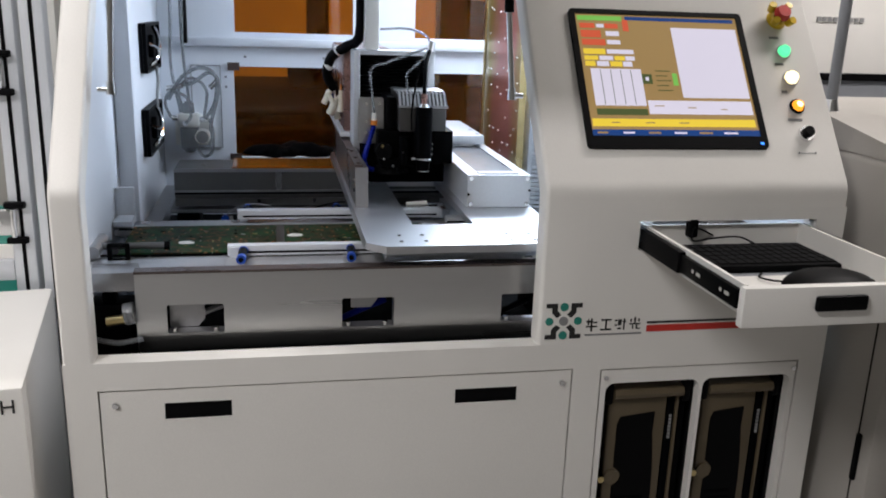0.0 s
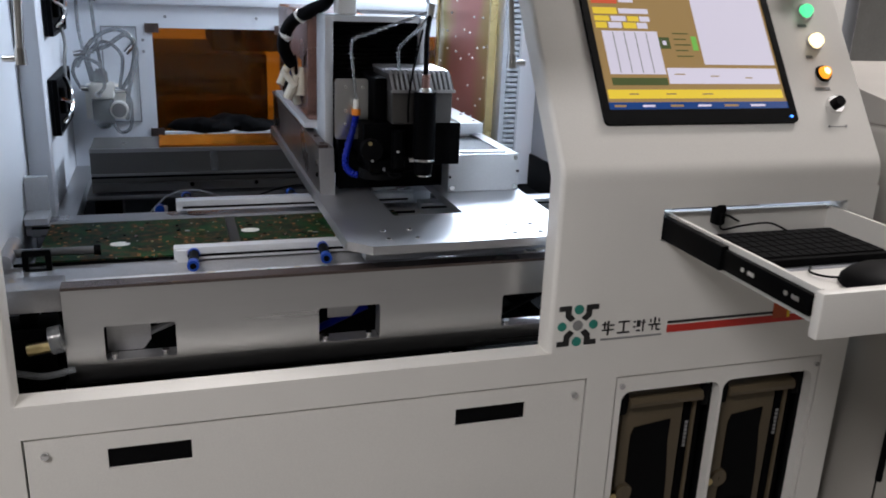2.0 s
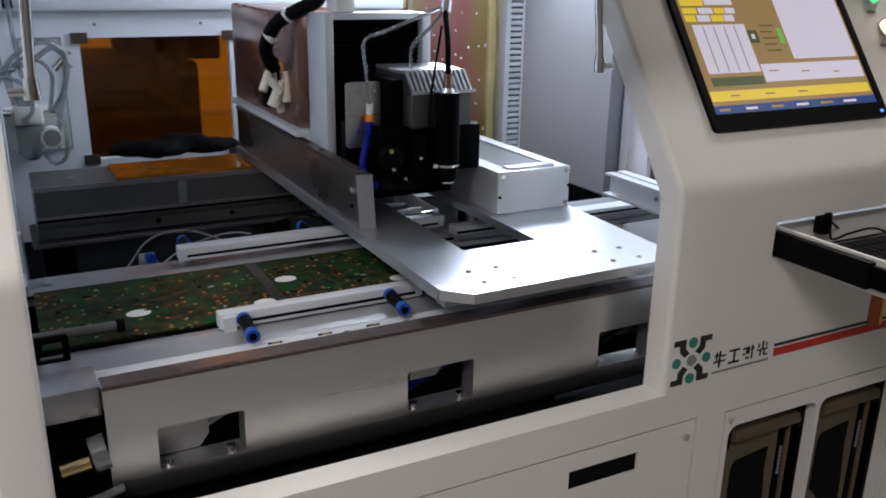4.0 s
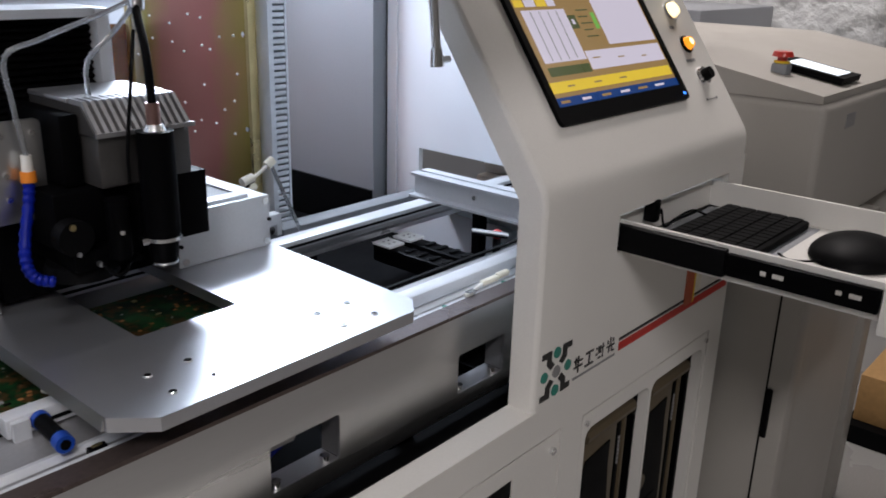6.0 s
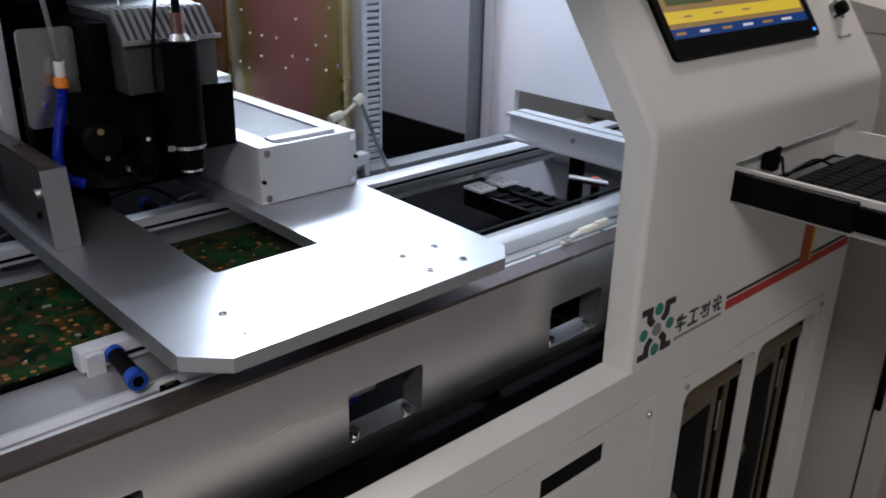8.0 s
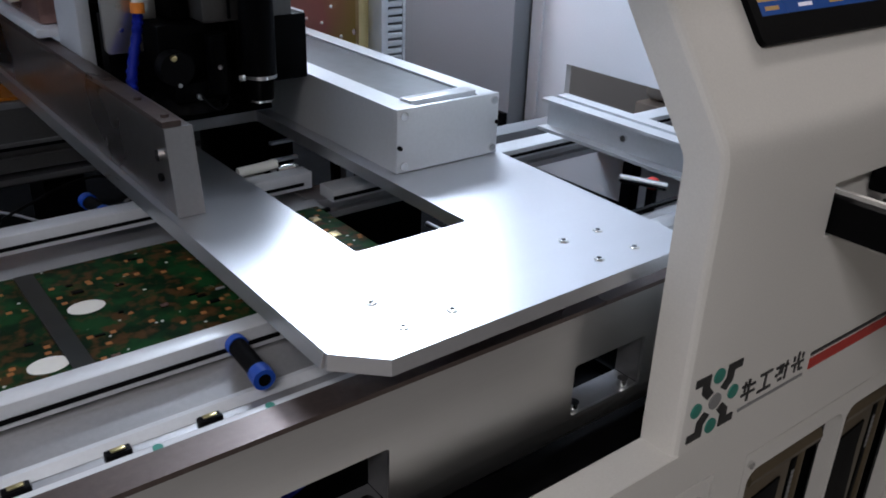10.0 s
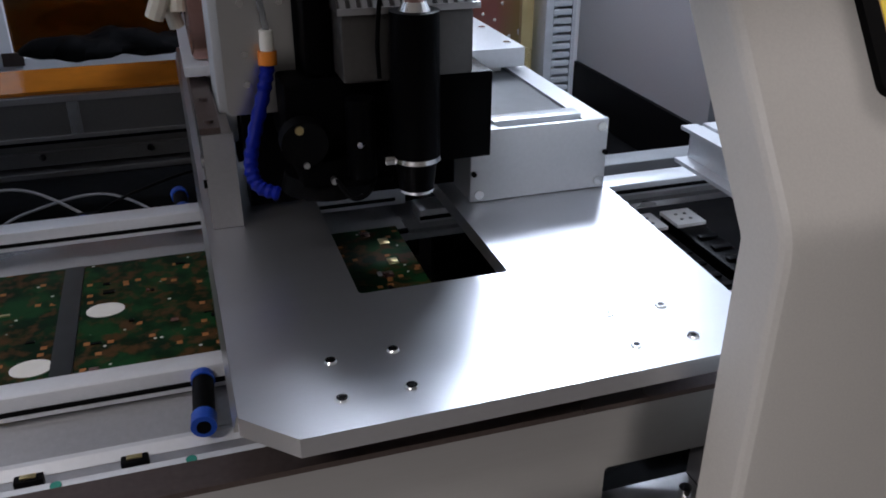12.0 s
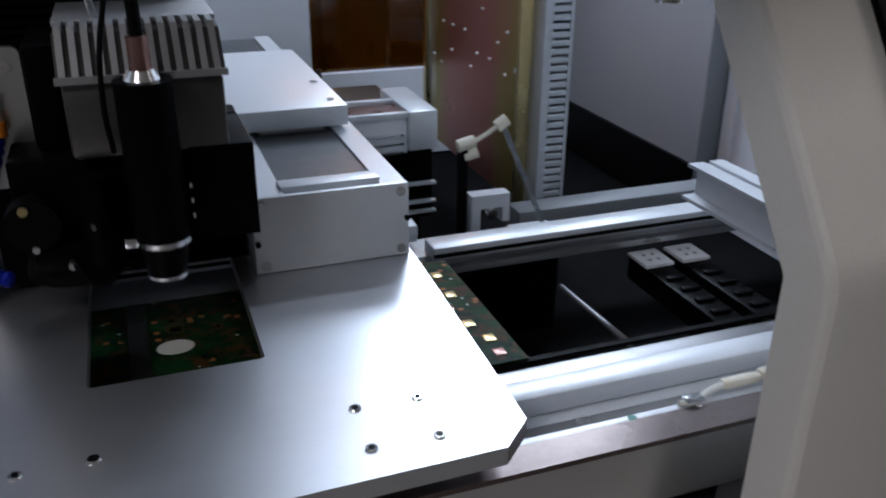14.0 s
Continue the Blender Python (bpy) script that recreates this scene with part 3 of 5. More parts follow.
for k in range(4):
    part("table_rule", tile(bmesh.new(), W0 + SW * (0.10 + 0.06 * k), W0 + SW * (0.104 + 0.06 * k), H0 + SH * 0.25, H0 + SH * 0.53, 0.0043, 0.0045), GREYINK, screen)
part("power_light", tile(bmesh.new(), 0.893, 0.899, 0.087, 0.091, 0.0062, 0.007), LED_BLUE, monitor)


# console controls
def on_console(name, label, category, s, x, pieces):
    ob = thing(name, label, category)
    for pname, r0, r1, d0, d1, mt in pieces:
        part(pname, cyl(bmesh.new(), on_slope(x, s, d0), on_slope(x, s, d1), r0, r1, 28), mt, ob)
    return ob


estop = on_console("emergency_stop", "red mushroom stop button in a yellow guard", "button", 0.366, 0.990, [("collar", 0.021, 0.019, 0, 0.012, YELLOWP), ("stem", 0.011, 0.011, 0.0121, 0.022, BLACK), ("mushroom", 0.017, 0.013, 0.0221, 0.034, REDP)])
for a in range(4):
    c, s_ = math.cos(radians(45 + 90 * a)), math.sin(radians(45 + 90 * a))
    part("guard", cyl(bmesh.new(), on_slope(0.990 + 0.021 * c, 0.366 + 0.021 * s_, 0.012), on_slope(0.990 + 0.025 * c, 0.366 + 0.025 * s_, 0.028), 0.0075), YELLOWP, estop)
on_console("indicator_lamp", "lit green indicator lamp in a metal collar", "indicator lamp", 0.292, 0.988, [("collar", 0.0155, 0.0145, 0, 0.004, CHROME), ("lens", 0.0125, 0.010, 0.0041, 0.012, LED_GREEN)])
on_console("indicator_lamp", "lit warm white indicator lamp in a metal collar", "indicator lamp", 0.233, 0.991, [("collar", 0.0165, 0.0155, 0, 0.004, CHROME), ("lens", 0.0135, 0.011, 0.0041, 0.012, LED_WARM)])
on_console("indicator_lamp", "lit amber indicator lamp in a dark collar", "indicator lamp", 0.171, 0.990, [("collar", 0.0155, 0.0145, 0, 0.004, BLACK), ("lens", 0.0118, 0.009, 0.0041, 0.012, LED_AMBER), ("core", 0.0062, 0.005, 0.0121, 0.0130, LED_WARM)])
knob = on_console("selector_knob", "black selector knob in a chrome collar", "knob", 0.112, 0.995, [("collar", 0.0165, 0.015, 0, 0.006, CHROME), ("grip", 0.0105, 0.0095, 0.0061, 0.017, BLACK)])
for s, w in ((0.322, 0.02), (0.262, 0.018), (0.201, 0.012), (0.14, 0.03)):
    part("caption", tile(bmesh.new(), 0.965, 0.965 + w, s, s + 0.005, 0.0, 0.0008), GREYINK, machine, "small grey caption")
for x in (0.972, 1.006):
    part("plate_screw", cyl(bmesh.new(), on_slope(x, 0.072, -0.001), on_slope(x, 0.072, 0.0012), 0.0022), GREYINK, machine)
part("caption_plate", tile(bmesh.new(), 0.974, 1.004, 0.071, 0.0722, 0.0, 0.0008), GREYINK, machine)

# cabinet shell: sides, back, roof, inner bed
part("side_wall", plate(bmesh.new(), [(0.041, 0.07), (1.40, 0.07), (1.40, TOPZ), (0.40, TOPZ), (0.041 + 0.33, 1.60), (0.041, 1.13)], [], SIDE(XL + 0.001), 0.013), INNER, machine)
right_outline = [(0.041, 0.07), (1.40, 0.07), (1.40, TOPZ), (0.40, TOPZ), (0.041 + 0.33, 1.60), (0.041, 1.13)]
part("side_wall", plate(bmesh.new(), right_outline, [rect(0.17, 0.738, 0.890, 0.978)], SIDE(1.045), 0.013), INNER, machine)
part("roof", bx(XL, XR, 0.375, 1.40, TOPZ + 0.001, TOPZ + 0.02), GREYPAINT, machine)
part("front_header", bx(XL, XR, 0.355, 0.399, 1.62, TOPZ), WHITE, machine)
# bed floor colour carries the darkness of the well
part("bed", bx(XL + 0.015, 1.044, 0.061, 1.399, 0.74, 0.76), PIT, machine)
# raised front door hangs above the opening on two gas struts
part("raised_door", prism(bmesh.new(), [(0.352, 1.895), (0.352, 1.925), (-0.44, 1.80), (-0.44, 1.77)], OL - 0.01, OR + 0.01), WHITE, machine)
for x, xt in ((-0.277, -0.262), (0.433, 0.412)):
    strut = part("gas_strut", cyl(bmesh.new(), (x, 0.152, 1.277), (xt, 0.165, 1.55), 0.0055), CHROME, machine, "chrome gas strut with ball ends")
    part("strut_body", cyl(bmesh.new(), (x + (xt - x) * 0.5, 0.159, 1.42), (xt, 0.175, 1.80), 0.009), BLACK, strut)
    part("ball_end", merged(cyl(bmesh.new(), (x, 0.151, 1.262), (x, 0.153, 1.284), 0.0085, 0.007), cyl(bmesh.new(), (x - 0.022 if x < 0 else x + 0.022, 0.152, 1.270), (x, 0.152, 1.270), 0.0045)), CHROME, strut)
# light fixture high in the rear corner
fx = thing("light_bar", "white LED light bar hung in the rear corner", "lamp")
part("bracket", bx(0.70, 0.74, 1.221, 1.348, 1.745, 1.765), WHITE, fx)
part("housing", bx(0.58, 1.03, 1.06, 1.22, 1.74, 1.7645, bevel=0.003), WHITE, fx)

# unseen housing, added to go with the fill lamp
fx2 = thing("added_lamp_housing", "unseen white lamp housing added under the machine roof", "lamp")
part("housing", bx(0.29, 0.61, 0.52, 0.58, 1.845, 1.9005, bevel=0.003), WHITE, fx2)

# back wall with two doors, each with an upper and a lower orange window
YB = 1.35
back_holes = [rect(-0.126, 0.217, 0.950, 1.232), rect(-0.12, 0.242, 1.335, 1.62), rect(0.437, 0.80, 1.330, 1.62), rect(0.44, 0.80, 0.950, 1.222)]
part("back_wall", plate(bmesh.new(), rect(XL + 0.016, 1.043, 0.765, TOPZ - 0.002), back_holes, FRONT(YB), 0.02), INNER, machine)
for k, (u0, u1, v0, v1) in enumerate(((-0.126, 0.217, 0.950, 1.232), (-0.12, 0.242, 1.335, 1.62), (0.437, 0.80, 1.330, 1.62), (0.44, 0.80, 0.950, 1.222))):
    part("orange_window", bx(u0 - 0.012, u1 + 0.012, YB + 0.022, YB + 0.027, v0 - 0.012, v1 + 0.012), ORANGE, machine, "orange laser-safe acrylic window")
    if v0 < 1.2:
        for uu, vv in ((u0, v0), (u0, v1), (u1, v0), (u1, v1)):
            part("clip", bx(uu - 0.018, uu + 0.018, YB - 0.004, YB - 0.001, vv - 0.012, vv + 0.012), BROWNSTRIP, machine)
part("back_rail", bx(XL + 0.016, 1.043, YB - 0.016, YB - 0.002, 1.292, 1.318, bevel=0.004), INNER, machine)
part("back_panel_edge", plate(bmesh.new(), rect(-0.255, -0.165, 0.98, 1.235), [rect(-0.252, -0.168, 0.983, 1.232)], FRONT(YB - 0.004), 0.003), GREYPAINT, machine)
for x, z in ((-0.09, 1.262), (-0.15, 1.20), (0.15, 1.262), (-0.15, 1.17), (0.5, 1.262)):
    part("screw", cyl(bmesh.new(), (x, YB - 0.004, z), (x, YB - 0.001, z), 0.004, seg=10), GREYPAINT, machine)

# ---- inside the cabinet ----
# front conveyor panel with three square ports
panel = solid("conveyor_front_panel", plate(bmesh.new(), rect(-0.25, 1.03, 0.842, 0.958), [rect(-0.198, -0.099, 0.845, 0.899, 0.004), rect(0.113, 0.210, 0.845, 0.902, 0.004), rect(0.417, 0.515, 0.845, 0.901, 0.004)], FRONT(0.088), 0.003), STEEL, "brushed stainless conveyor panel with square ports", "panel", kind="structure")
part("rolled_edge", prism(bmesh.new(), [(0.088, 0.8418), (0.0884, 0.836), (0.0900, 0.829), (0.0930, 0.821), (0.0975, 0.813), (0.1040, 0.806), (0.1130, 0.800), (0.1240, 0.797), (0.1240, 0.799), (0.1140, 0.8025), (0.1060, 0.808), (0.0995, 0.8145), (0.0955, 0.822), (0.0928, 0.830), (0.0914, 0.836), (0.0910, 0.8418)], -0.25, 1.03), STEEL, panel, "rolled lower edge of the steel panel")
# added near-black floor that paints the shade under the panel
solid("trough", bx(-0.343, 1.04, 0.0615, 0.125, 0.7605, 0.785), PIT, "trough below the conveyor panel, blackened to stand for shade", "trough", kind="structure")
part("edge_strip", bx(-0.25, 1.03, 0.084, 0.112, 0.9585, 0.963), BROWNSTRIP, panel, "dull bronze edge strip")
for x0, x1, z0 in ((-0.197, -0.135, 0.8455), (0.132, 0.182, 0.872)):
    part("port_backplate", plate(bmesh.new(), [(x0, z0), (x1 - 0.012, z0), (x1, z0 + 0.016), (x1, 0.915), (x0, 0.915)], [], FRONT(0.1205), 0.002), ALU, panel, "grey steel plate behind the port")
for x0, x1 in ((-0.198, -0.099), (0.113, 0.210), (0.417, 0.515)):
    part("port_lip", bx(x0, x1, 0.0915, 0.120, 0.838, 0.8445), ALU, panel)
    part("port_jamb", bx(x1 + 0.0005, x1 + 0.004, 0.0915, 0.120, 0.845, 0.900), ALU, panel)
    for x in (x0 + 0.012, x1 - 0.016):
        part("port_screw", cyl(bmesh.new(), (x, 0.096, 0.8455), (x, 0.096, 0.853), 0.0055), CHROME, panel)
end = solid("rail_end_block", bx(-0.345, -0.2505, 0.10, 0.16, 0.922, 0.958, bevel=0.003), ALU, "pale aluminium end block of the front rail", "rail", kind="structure")


# front and rear rails
def rail_profile(y0, sign):
    """Grooved aluminium rail in (y, z); sign -1 mirrors it."""
    pts = [(0, 0.918), (0.045, 0.918), (0.045, 0.925), (0.030, 0.930), (0.030, 0.936), (0.10, 0.938), (0.10, 0.950), (0.068, 0.953), (0.050, 0.944), (0.0, 0.944)]
    return [(y0 + sign * a, b) for a, b in pts]


front_rail = solid("front_rail", prism(bmesh.new(), rail_profile(0.122, 1), -0.34, 1.04), TRACK, "grooved aluminium front conveyor rail", "rail", kind="structure")
rear_rail = solid("rear_rail", prism(bmesh.new(), rail_profile(0.535, -1), -0.34, 0.36), TRACK, "grooved aluminium rear conveyor rail", "rail", kind="structure")
part("belt", bx(-0.33, 1.03, 0.226, 0.232, 0.9505, 0.954), BLACK, front_rail, "thin black conveyor belt")
part("belt", bx(-0.33, 0.36, 0.428, 0.434, 0.9505, 0.954), BLACK, rear_rail, "thin black conveyor belt")
part("cap", bx(0.20, 1.04, 0.156, 0.182, 0.9505, 0.968, bevel=0.002), ALUWHITE, front_rail)
part("outfeed_rail", prism(bmesh.new(), [(0.476, 0.918), (0.520, 0.918), (0.520, 0.946), (0.472, 0.946), (0.472, 0.938), (0.478, 0.936), (0.478, 0.930), (0.472, 0.928), (0.472, 0.922), (0.476, 0.920)], 0.3605, 1.04), TRACK, rear_rail)
part("cap", bx(0.38, 1.04, 0.455, 0.488, 0.9465, 0.962, bevel=0.002), ALUWHITE, rear_rail)
part("groove", bx(0.38, 1.04, 0.4532, 0.4548, 0.951, 0.955), BLACK, rear_rail)
part("front_flange", bx(-0.24, 1.03, 0.1125, 0.1215, 0.925, 0.9605, bevel=0.001), ALUWHITE, front_rail)
part("ridge", prism(bmesh.new(), [(0.150, 0.9445), (0.158, 0.9485), (0.164, 0.9475), (0.166, 0.9445)], -0.33, 1.03), ALUWHITE, front_rail)
for x in (-0.052, 0.013, 0.079):
    part("brass_nut", bx(x, x + 0.018, 0.136, 0.144, 0.9445, 0.953, bevel=0.001), BLACK, front_rail, "small black nut with a brass insert")
    part("nut_insert", bx(x + 0.004, x + 0.014, 0.138, 0.142, 0.9532, 0.9545, bevel=0.0004), BRASSEDGE, front_rail)
for x in (0.042, 0.125, 0.42, 0.475, 0.545, 0.60):
    part("green_dot", cyl(bmesh.new(), (x, 0.117, 0.9602), (x, 0.117, 0.9612), 0.0036), TEAL, front_rail)


def clamp(y0, y1, x0, x1, front):
    c = thing("clamp_bar", "white anodised board clamp bar with air fittings", "clamp", "board clamps")
    part("bar", bx(x0, x1, y0, y1, 0.9545, 0.975, bevel=0.0015), ALUWHITE, c)
    part("slot", bx(x0 + 0.012, x1 - 0.012, y0 - 0.0008, y0, 0.9595, 0.9635), BLACK, c)
    part("end_foot", bx(x0 + 0.004, x0 + 0.02, y0 - 0.006 if front else y1, y0 if front else y1 + 0.006, 0.9385, 0.972), ALUWHITE, c)
    for x in (-0.066, 0.138):
        s = -1 if front else 1
        ye = y0 if front else y1
        a, b_ = ye + s * 0.030, ye + s * 0.058
        f = part("air_fitting", cyl(bmesh.new(), (x, ye, 0.966), (x - 0.002, a + s * 0.016, 0.964), 0.0078), BLACK, c, "black push-in air fitting with blue collars")
        part("collar", cyl(bmesh.new(), (x, ye + s * 0.0005, 0.966), (x, ye + s * 0.007, 0.9658), 0.0088), BLUE, f)
        part("collar", cyl(bmesh.new(), (x - 0.002, a + s * 0.0165, 0.964), (x - 0.003, b_, 0.9635), 0.0090), BLUE, f)
        part("mouth", cyl(bmesh.new(), (x - 0.003, b_, 0.9635), (x - 0.003, b_ + s * 0.001, 0.9635), 0.005), BLACK, f)
    return c


clamp(0.203, 0.2225, -0.096, 0.19, True)
clamp(0.495, 0.520, -0.089, 0.375, False)

# the circuit board panel on the belts: two halves, a dark joint strip, chips and oval stickers
plug = thing("cable_plug", "cream cable plug taped on the front rail", "plug")
part("shell", merged(bx(0.508, 0.545, 0.123, 0.132, 0.9608, 0.969, bevel=0.003), bx(0.5455, 0.572, 0.125, 0.134, 0.9612, 0.970, bevel=0.003)), CREAM, plug)
part("cable", sweep(bmesh.new(), [(0.508, 0.1265, 0.965), (0.495, 0.123, 0.9655), (0.482, 0.119, 0.964), (0.472, 0.116, 0.9635), (0.462, 0.118, 0.9635)], 0.0028, 8), WHITEP, plug)
part("tape", bx(0.466, 0.482, 0.112, 0.122, 0.9662, 0.9672, bevel=0.0004), CLEARHOSE, plug)
boards = thing("circuit_board", "green twin circuit board with copper pads lying on the belts", "circuit board")
for x0, x1 in ((-0.30, -0.0045), (0.0125, 0.318)):
    part("laminate", bx(x0, x1, 0.228, 0.438, 0.9545, 0.9562), BOARD, boards)
    rnd = random.Random(int(x0 * 1000))
    for k in range(26):
        x, y, w, d = rnd.uniform(x0 + 0.01, x1 - 0.02), rnd.uniform(0.24, 0.425), rnd.uniform(0.003, 0.010), rnd.uniform(0.002, 0.006)
        part("chip", bx(x, x + w, y, y + d, 0.9563, 0.9563 + rnd.uniform(0.0006, 0.0018)), (BRASSEDGE, BLACK, BLACK, COPPERRED, BLACK, GREYINK, BLACK, COPPERRED)[k % 8], boards)
part("joint_strip", bx(-0.0043, 0.0123, 0.2335, 0.437, 0.9550, 0.9572), BACKBOARD, boards, "dark strip between the board halves")
for x, y in ((-0.018, 0.268), (0.034, 0.345), (-0.18, 0.30), (0.19, 0.28)):
    bm = bmesh.new()
    bmesh.ops.create_cone(bm, cap_ends=True, segments=24, radius1=1, radius2=1, depth=1)
    for v in bm.verts:
        v.co = Vector((x + v.co.x * 0.016, y + v.co.y * 0.012, 0.9567 + v.co.z * 0.0006))
    part("sticker", bm, WHITEP, boards, "oval white sticker")
for x, y in ((0.277, 0.425), (0.292, 0.405), (0.290, 0.36), (0.279, 0.335), (0.286, 0.30), (0.294, 0.27), (0.293, 0.245)):
    part("edge_pad", bx(x, x + 0.010, y - 0.006, y + 0.006, 0.9563, 0.9572, bevel=0.0003), (BRASSEDGE, COPPERRED)[int(x * 1000) % 2], boards, "copper edge pad")

# outfeed: channel along the side wall, black feeder with two white pads, red part
ch = solid("side_channel", plate(bmesh.new(), [(0.642, 1.010), (0.690, 1.010), (0.690, 1.016), (0.664, 1.016), (0.664, 1.044), (0.690, 1.044), (0.690, 1.050), (0.672, 1.050), (0.672, 1.047), (0.664, 1.047), (0.664, 1.050), (0.645, 1.050), (0.645, 1.046), (0.658, 1.046), (0.658, 1.014), (0.642, 1.014)], [], lambda a, b, w: (a + 0.009, 0.06 + w, b - 0.002), 0.340), ALUWHITE, "white aluminium channel beside the outfeed", "channel", kind="structure")
part("channel_screw", cyl(bmesh.new(), (0.663, 0.27, 1.028), (0.667, 0.27, 1.028), 0.004), CHROME, ch)
part("channel_bracket", bx(0.6995, 1.0445, 0.07, 0.10, 1.016, 1.030), ALU, ch)
feeder = thing("stop_unit", "black stop unit with two white pads between the rails", "fixture")
part("base", bx(0.56, 0.98, 0.25, 0.46, 0.7605, 0.80), PIT, feeder)
for k, x in enumerate((0.656, 0.707)):
    arm = part("arm", bx(x - 0.018, x + 0.018, 0.270, 0.472, 0.878, 0.9085, bevel=0.004), BLACKMETAL, feeder)
    part("pad", bx(x - 0.019, x + 0.019, 0.430, 0.471, 0.909, 0.913), PADGLINT, arm, "white pad with four screws")
    for a in (0.0, 0.012):
        for b in (0.0, 0.014):
            part("pad_screw", cyl(bmesh.new(), (x - 0.006 + a, 0.443 + b, 0.913), (x - 0.006 + a, 0.443 + b, 0.914), 0.0022, seg=8), GREYINK, arm)
    for j in range(5):
        part("rib", bx(x - 0.012, x + 0.012, 0.281 + j * 0.028, 0.291 + j * 0.028, 0.909, 0.9125, bevel=0.002), BLACKMETAL, arm)
    part("arm_post", bx(x - 0.008, x + 0.008, 0.33, 0.35, 0.8005, 0.8778), BLACK, feeder)
part("sensor_post", bx(0.842, 0.852, 0.352, 0.364, 0.8005, 0.8975), BLACK, feeder)
part("red_block", bx(0.841, 0.853, 0.351, 0.365, 0.898, 0.914, bevel=0.002), REDP, feeder, "small red sensor block")
part("clear_cylinder", cyl(bmesh.new(), (0.805, 0.385, 0.915), (0.855, 0.34, 0.905), 0.006), CHROME, feeder)
part("silver_rod", cyl(bmesh.new(), (0.606, 0.400, 0.830), (0.598, 0.560, 0.830), 0.004), ALU, feeder)
part("silver_rod", cyl(bmesh.new(), (0.93, 0.30, 0.89), (0.99, 0.30, 0.89), 0.003), CHROME, feeder)

# right rear: grey sill, zinc-plated panel with screws, slotted duct
solid("grey_sill", bx(0.56, 1.043, 0.62, 0.66, 0.862, 0.918, bevel=0.003), SILL, "grey painted sill behind the outfeed", "sill", kind="structure")
solid("grey_sill", bx(1.0, 1.043, 0.40, 0.6195, 0.862, 0.914, bevel=0.003), SILL, "grey painted sill along the side wall", "sill", kind="structure")
zinc = solid("mounting_panel", bx(0.643, 0.649, 0.806, 1.24, 0.85, 1.47), BRASS, "yellow zinc-plated mounting panel dotted with screws", "panel", kind="structure")
part("panel_edge", bx(0.633, 0.651, 0.796, 0.8055, 0.85, 1.47), BRASSEDGE, zinc)
part("panel_edge", bx(0.637, 0.6425, 1.225, 1.24, 0.85, 1.47), BRASSEDGE, zinc)
rnd = random.Random(5)
# screw heads coloured white, so their glint is in the colour
for k in range(42):
    y, z = 0.84 + 0.055 * (k % 7) + rnd.uniform(0, 0.04), 1.0 + 0.075 * (k // 7) + rnd.uniform(0, 0.06)
    part("panel_screw", merged(cyl(bmesh.new(), (0.6405, y, z), (0.643, y, z), 0.0024, 0.0030, seg=10), cyl(bmesh.new(), (0.6390, y, z), (0.6405, y, z), 0.0010, 0.0023, seg=10)), PADGLINT, zinc)
for y, z in ((0.82, 1.06), (0.82, 1.24), (0.82, 1.40)):
    part("panel_screw", cyl(bmesh.new(), (0.6385, y, z), (0.643, y, z), 0.005, seg=10), CHROME, zinc)
duct = thing("slotted_duct", "grey slotted plastic cable duct", "cable duct", kind="structure")
part("back", bx(0.660, 0.7075, 0.825, 0.829, 0.84, 1.47), DUCT, duct)
part("side", bx(0.7025, 0.7075, 0.775, 0.8245, 0.84, 1.47), DUCT, duct)
rung = bx(0, 0.030, -0.006, 0, -0.0042, 0.0042, bevel=0.0015, segments=1)
first = part("slat", rung, DUCT, duct)
first.matrix_basis = pose(0.6715, 0.780, 0.85)
for k in range(1, 51):
    s = new("slat", first.data)
    s.parent = duct
    s.matrix_basis = pose(0.6715, 0.780, 0.85 + k * 0.0122)
part("cover", bx(0.660, 0.6715, 0.772, 0.8245, 0.84, 1.47), DUCT, duct)
part("wall_seam", bx(1.039, 1.0445, 0.806, 0.834, 0.762, TOPZ - 0.002), INNER, machine)
part("wall_seam", bx(1.041, 1.0445, 0.835, 0.838, 0.762, TOPZ - 0.002), BLACK, machine)
# deep part of the wall: darker grey, near-black strip along its foot
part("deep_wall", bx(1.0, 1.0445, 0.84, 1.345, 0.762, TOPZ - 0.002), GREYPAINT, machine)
part("deep_foot_strip", bx(0.992, 0.9995, 0.842, 1.34, 0.762, 0.866), BLACK, machine)

# left side wall fittings: outlets, air regulators, tubes, corner upright
part("corner_upright", bx(XL + 0.015, -0.305, 0.56, 0.60, 0.762, TOPZ - 0.002, bevel=0.003), INNER, machine)
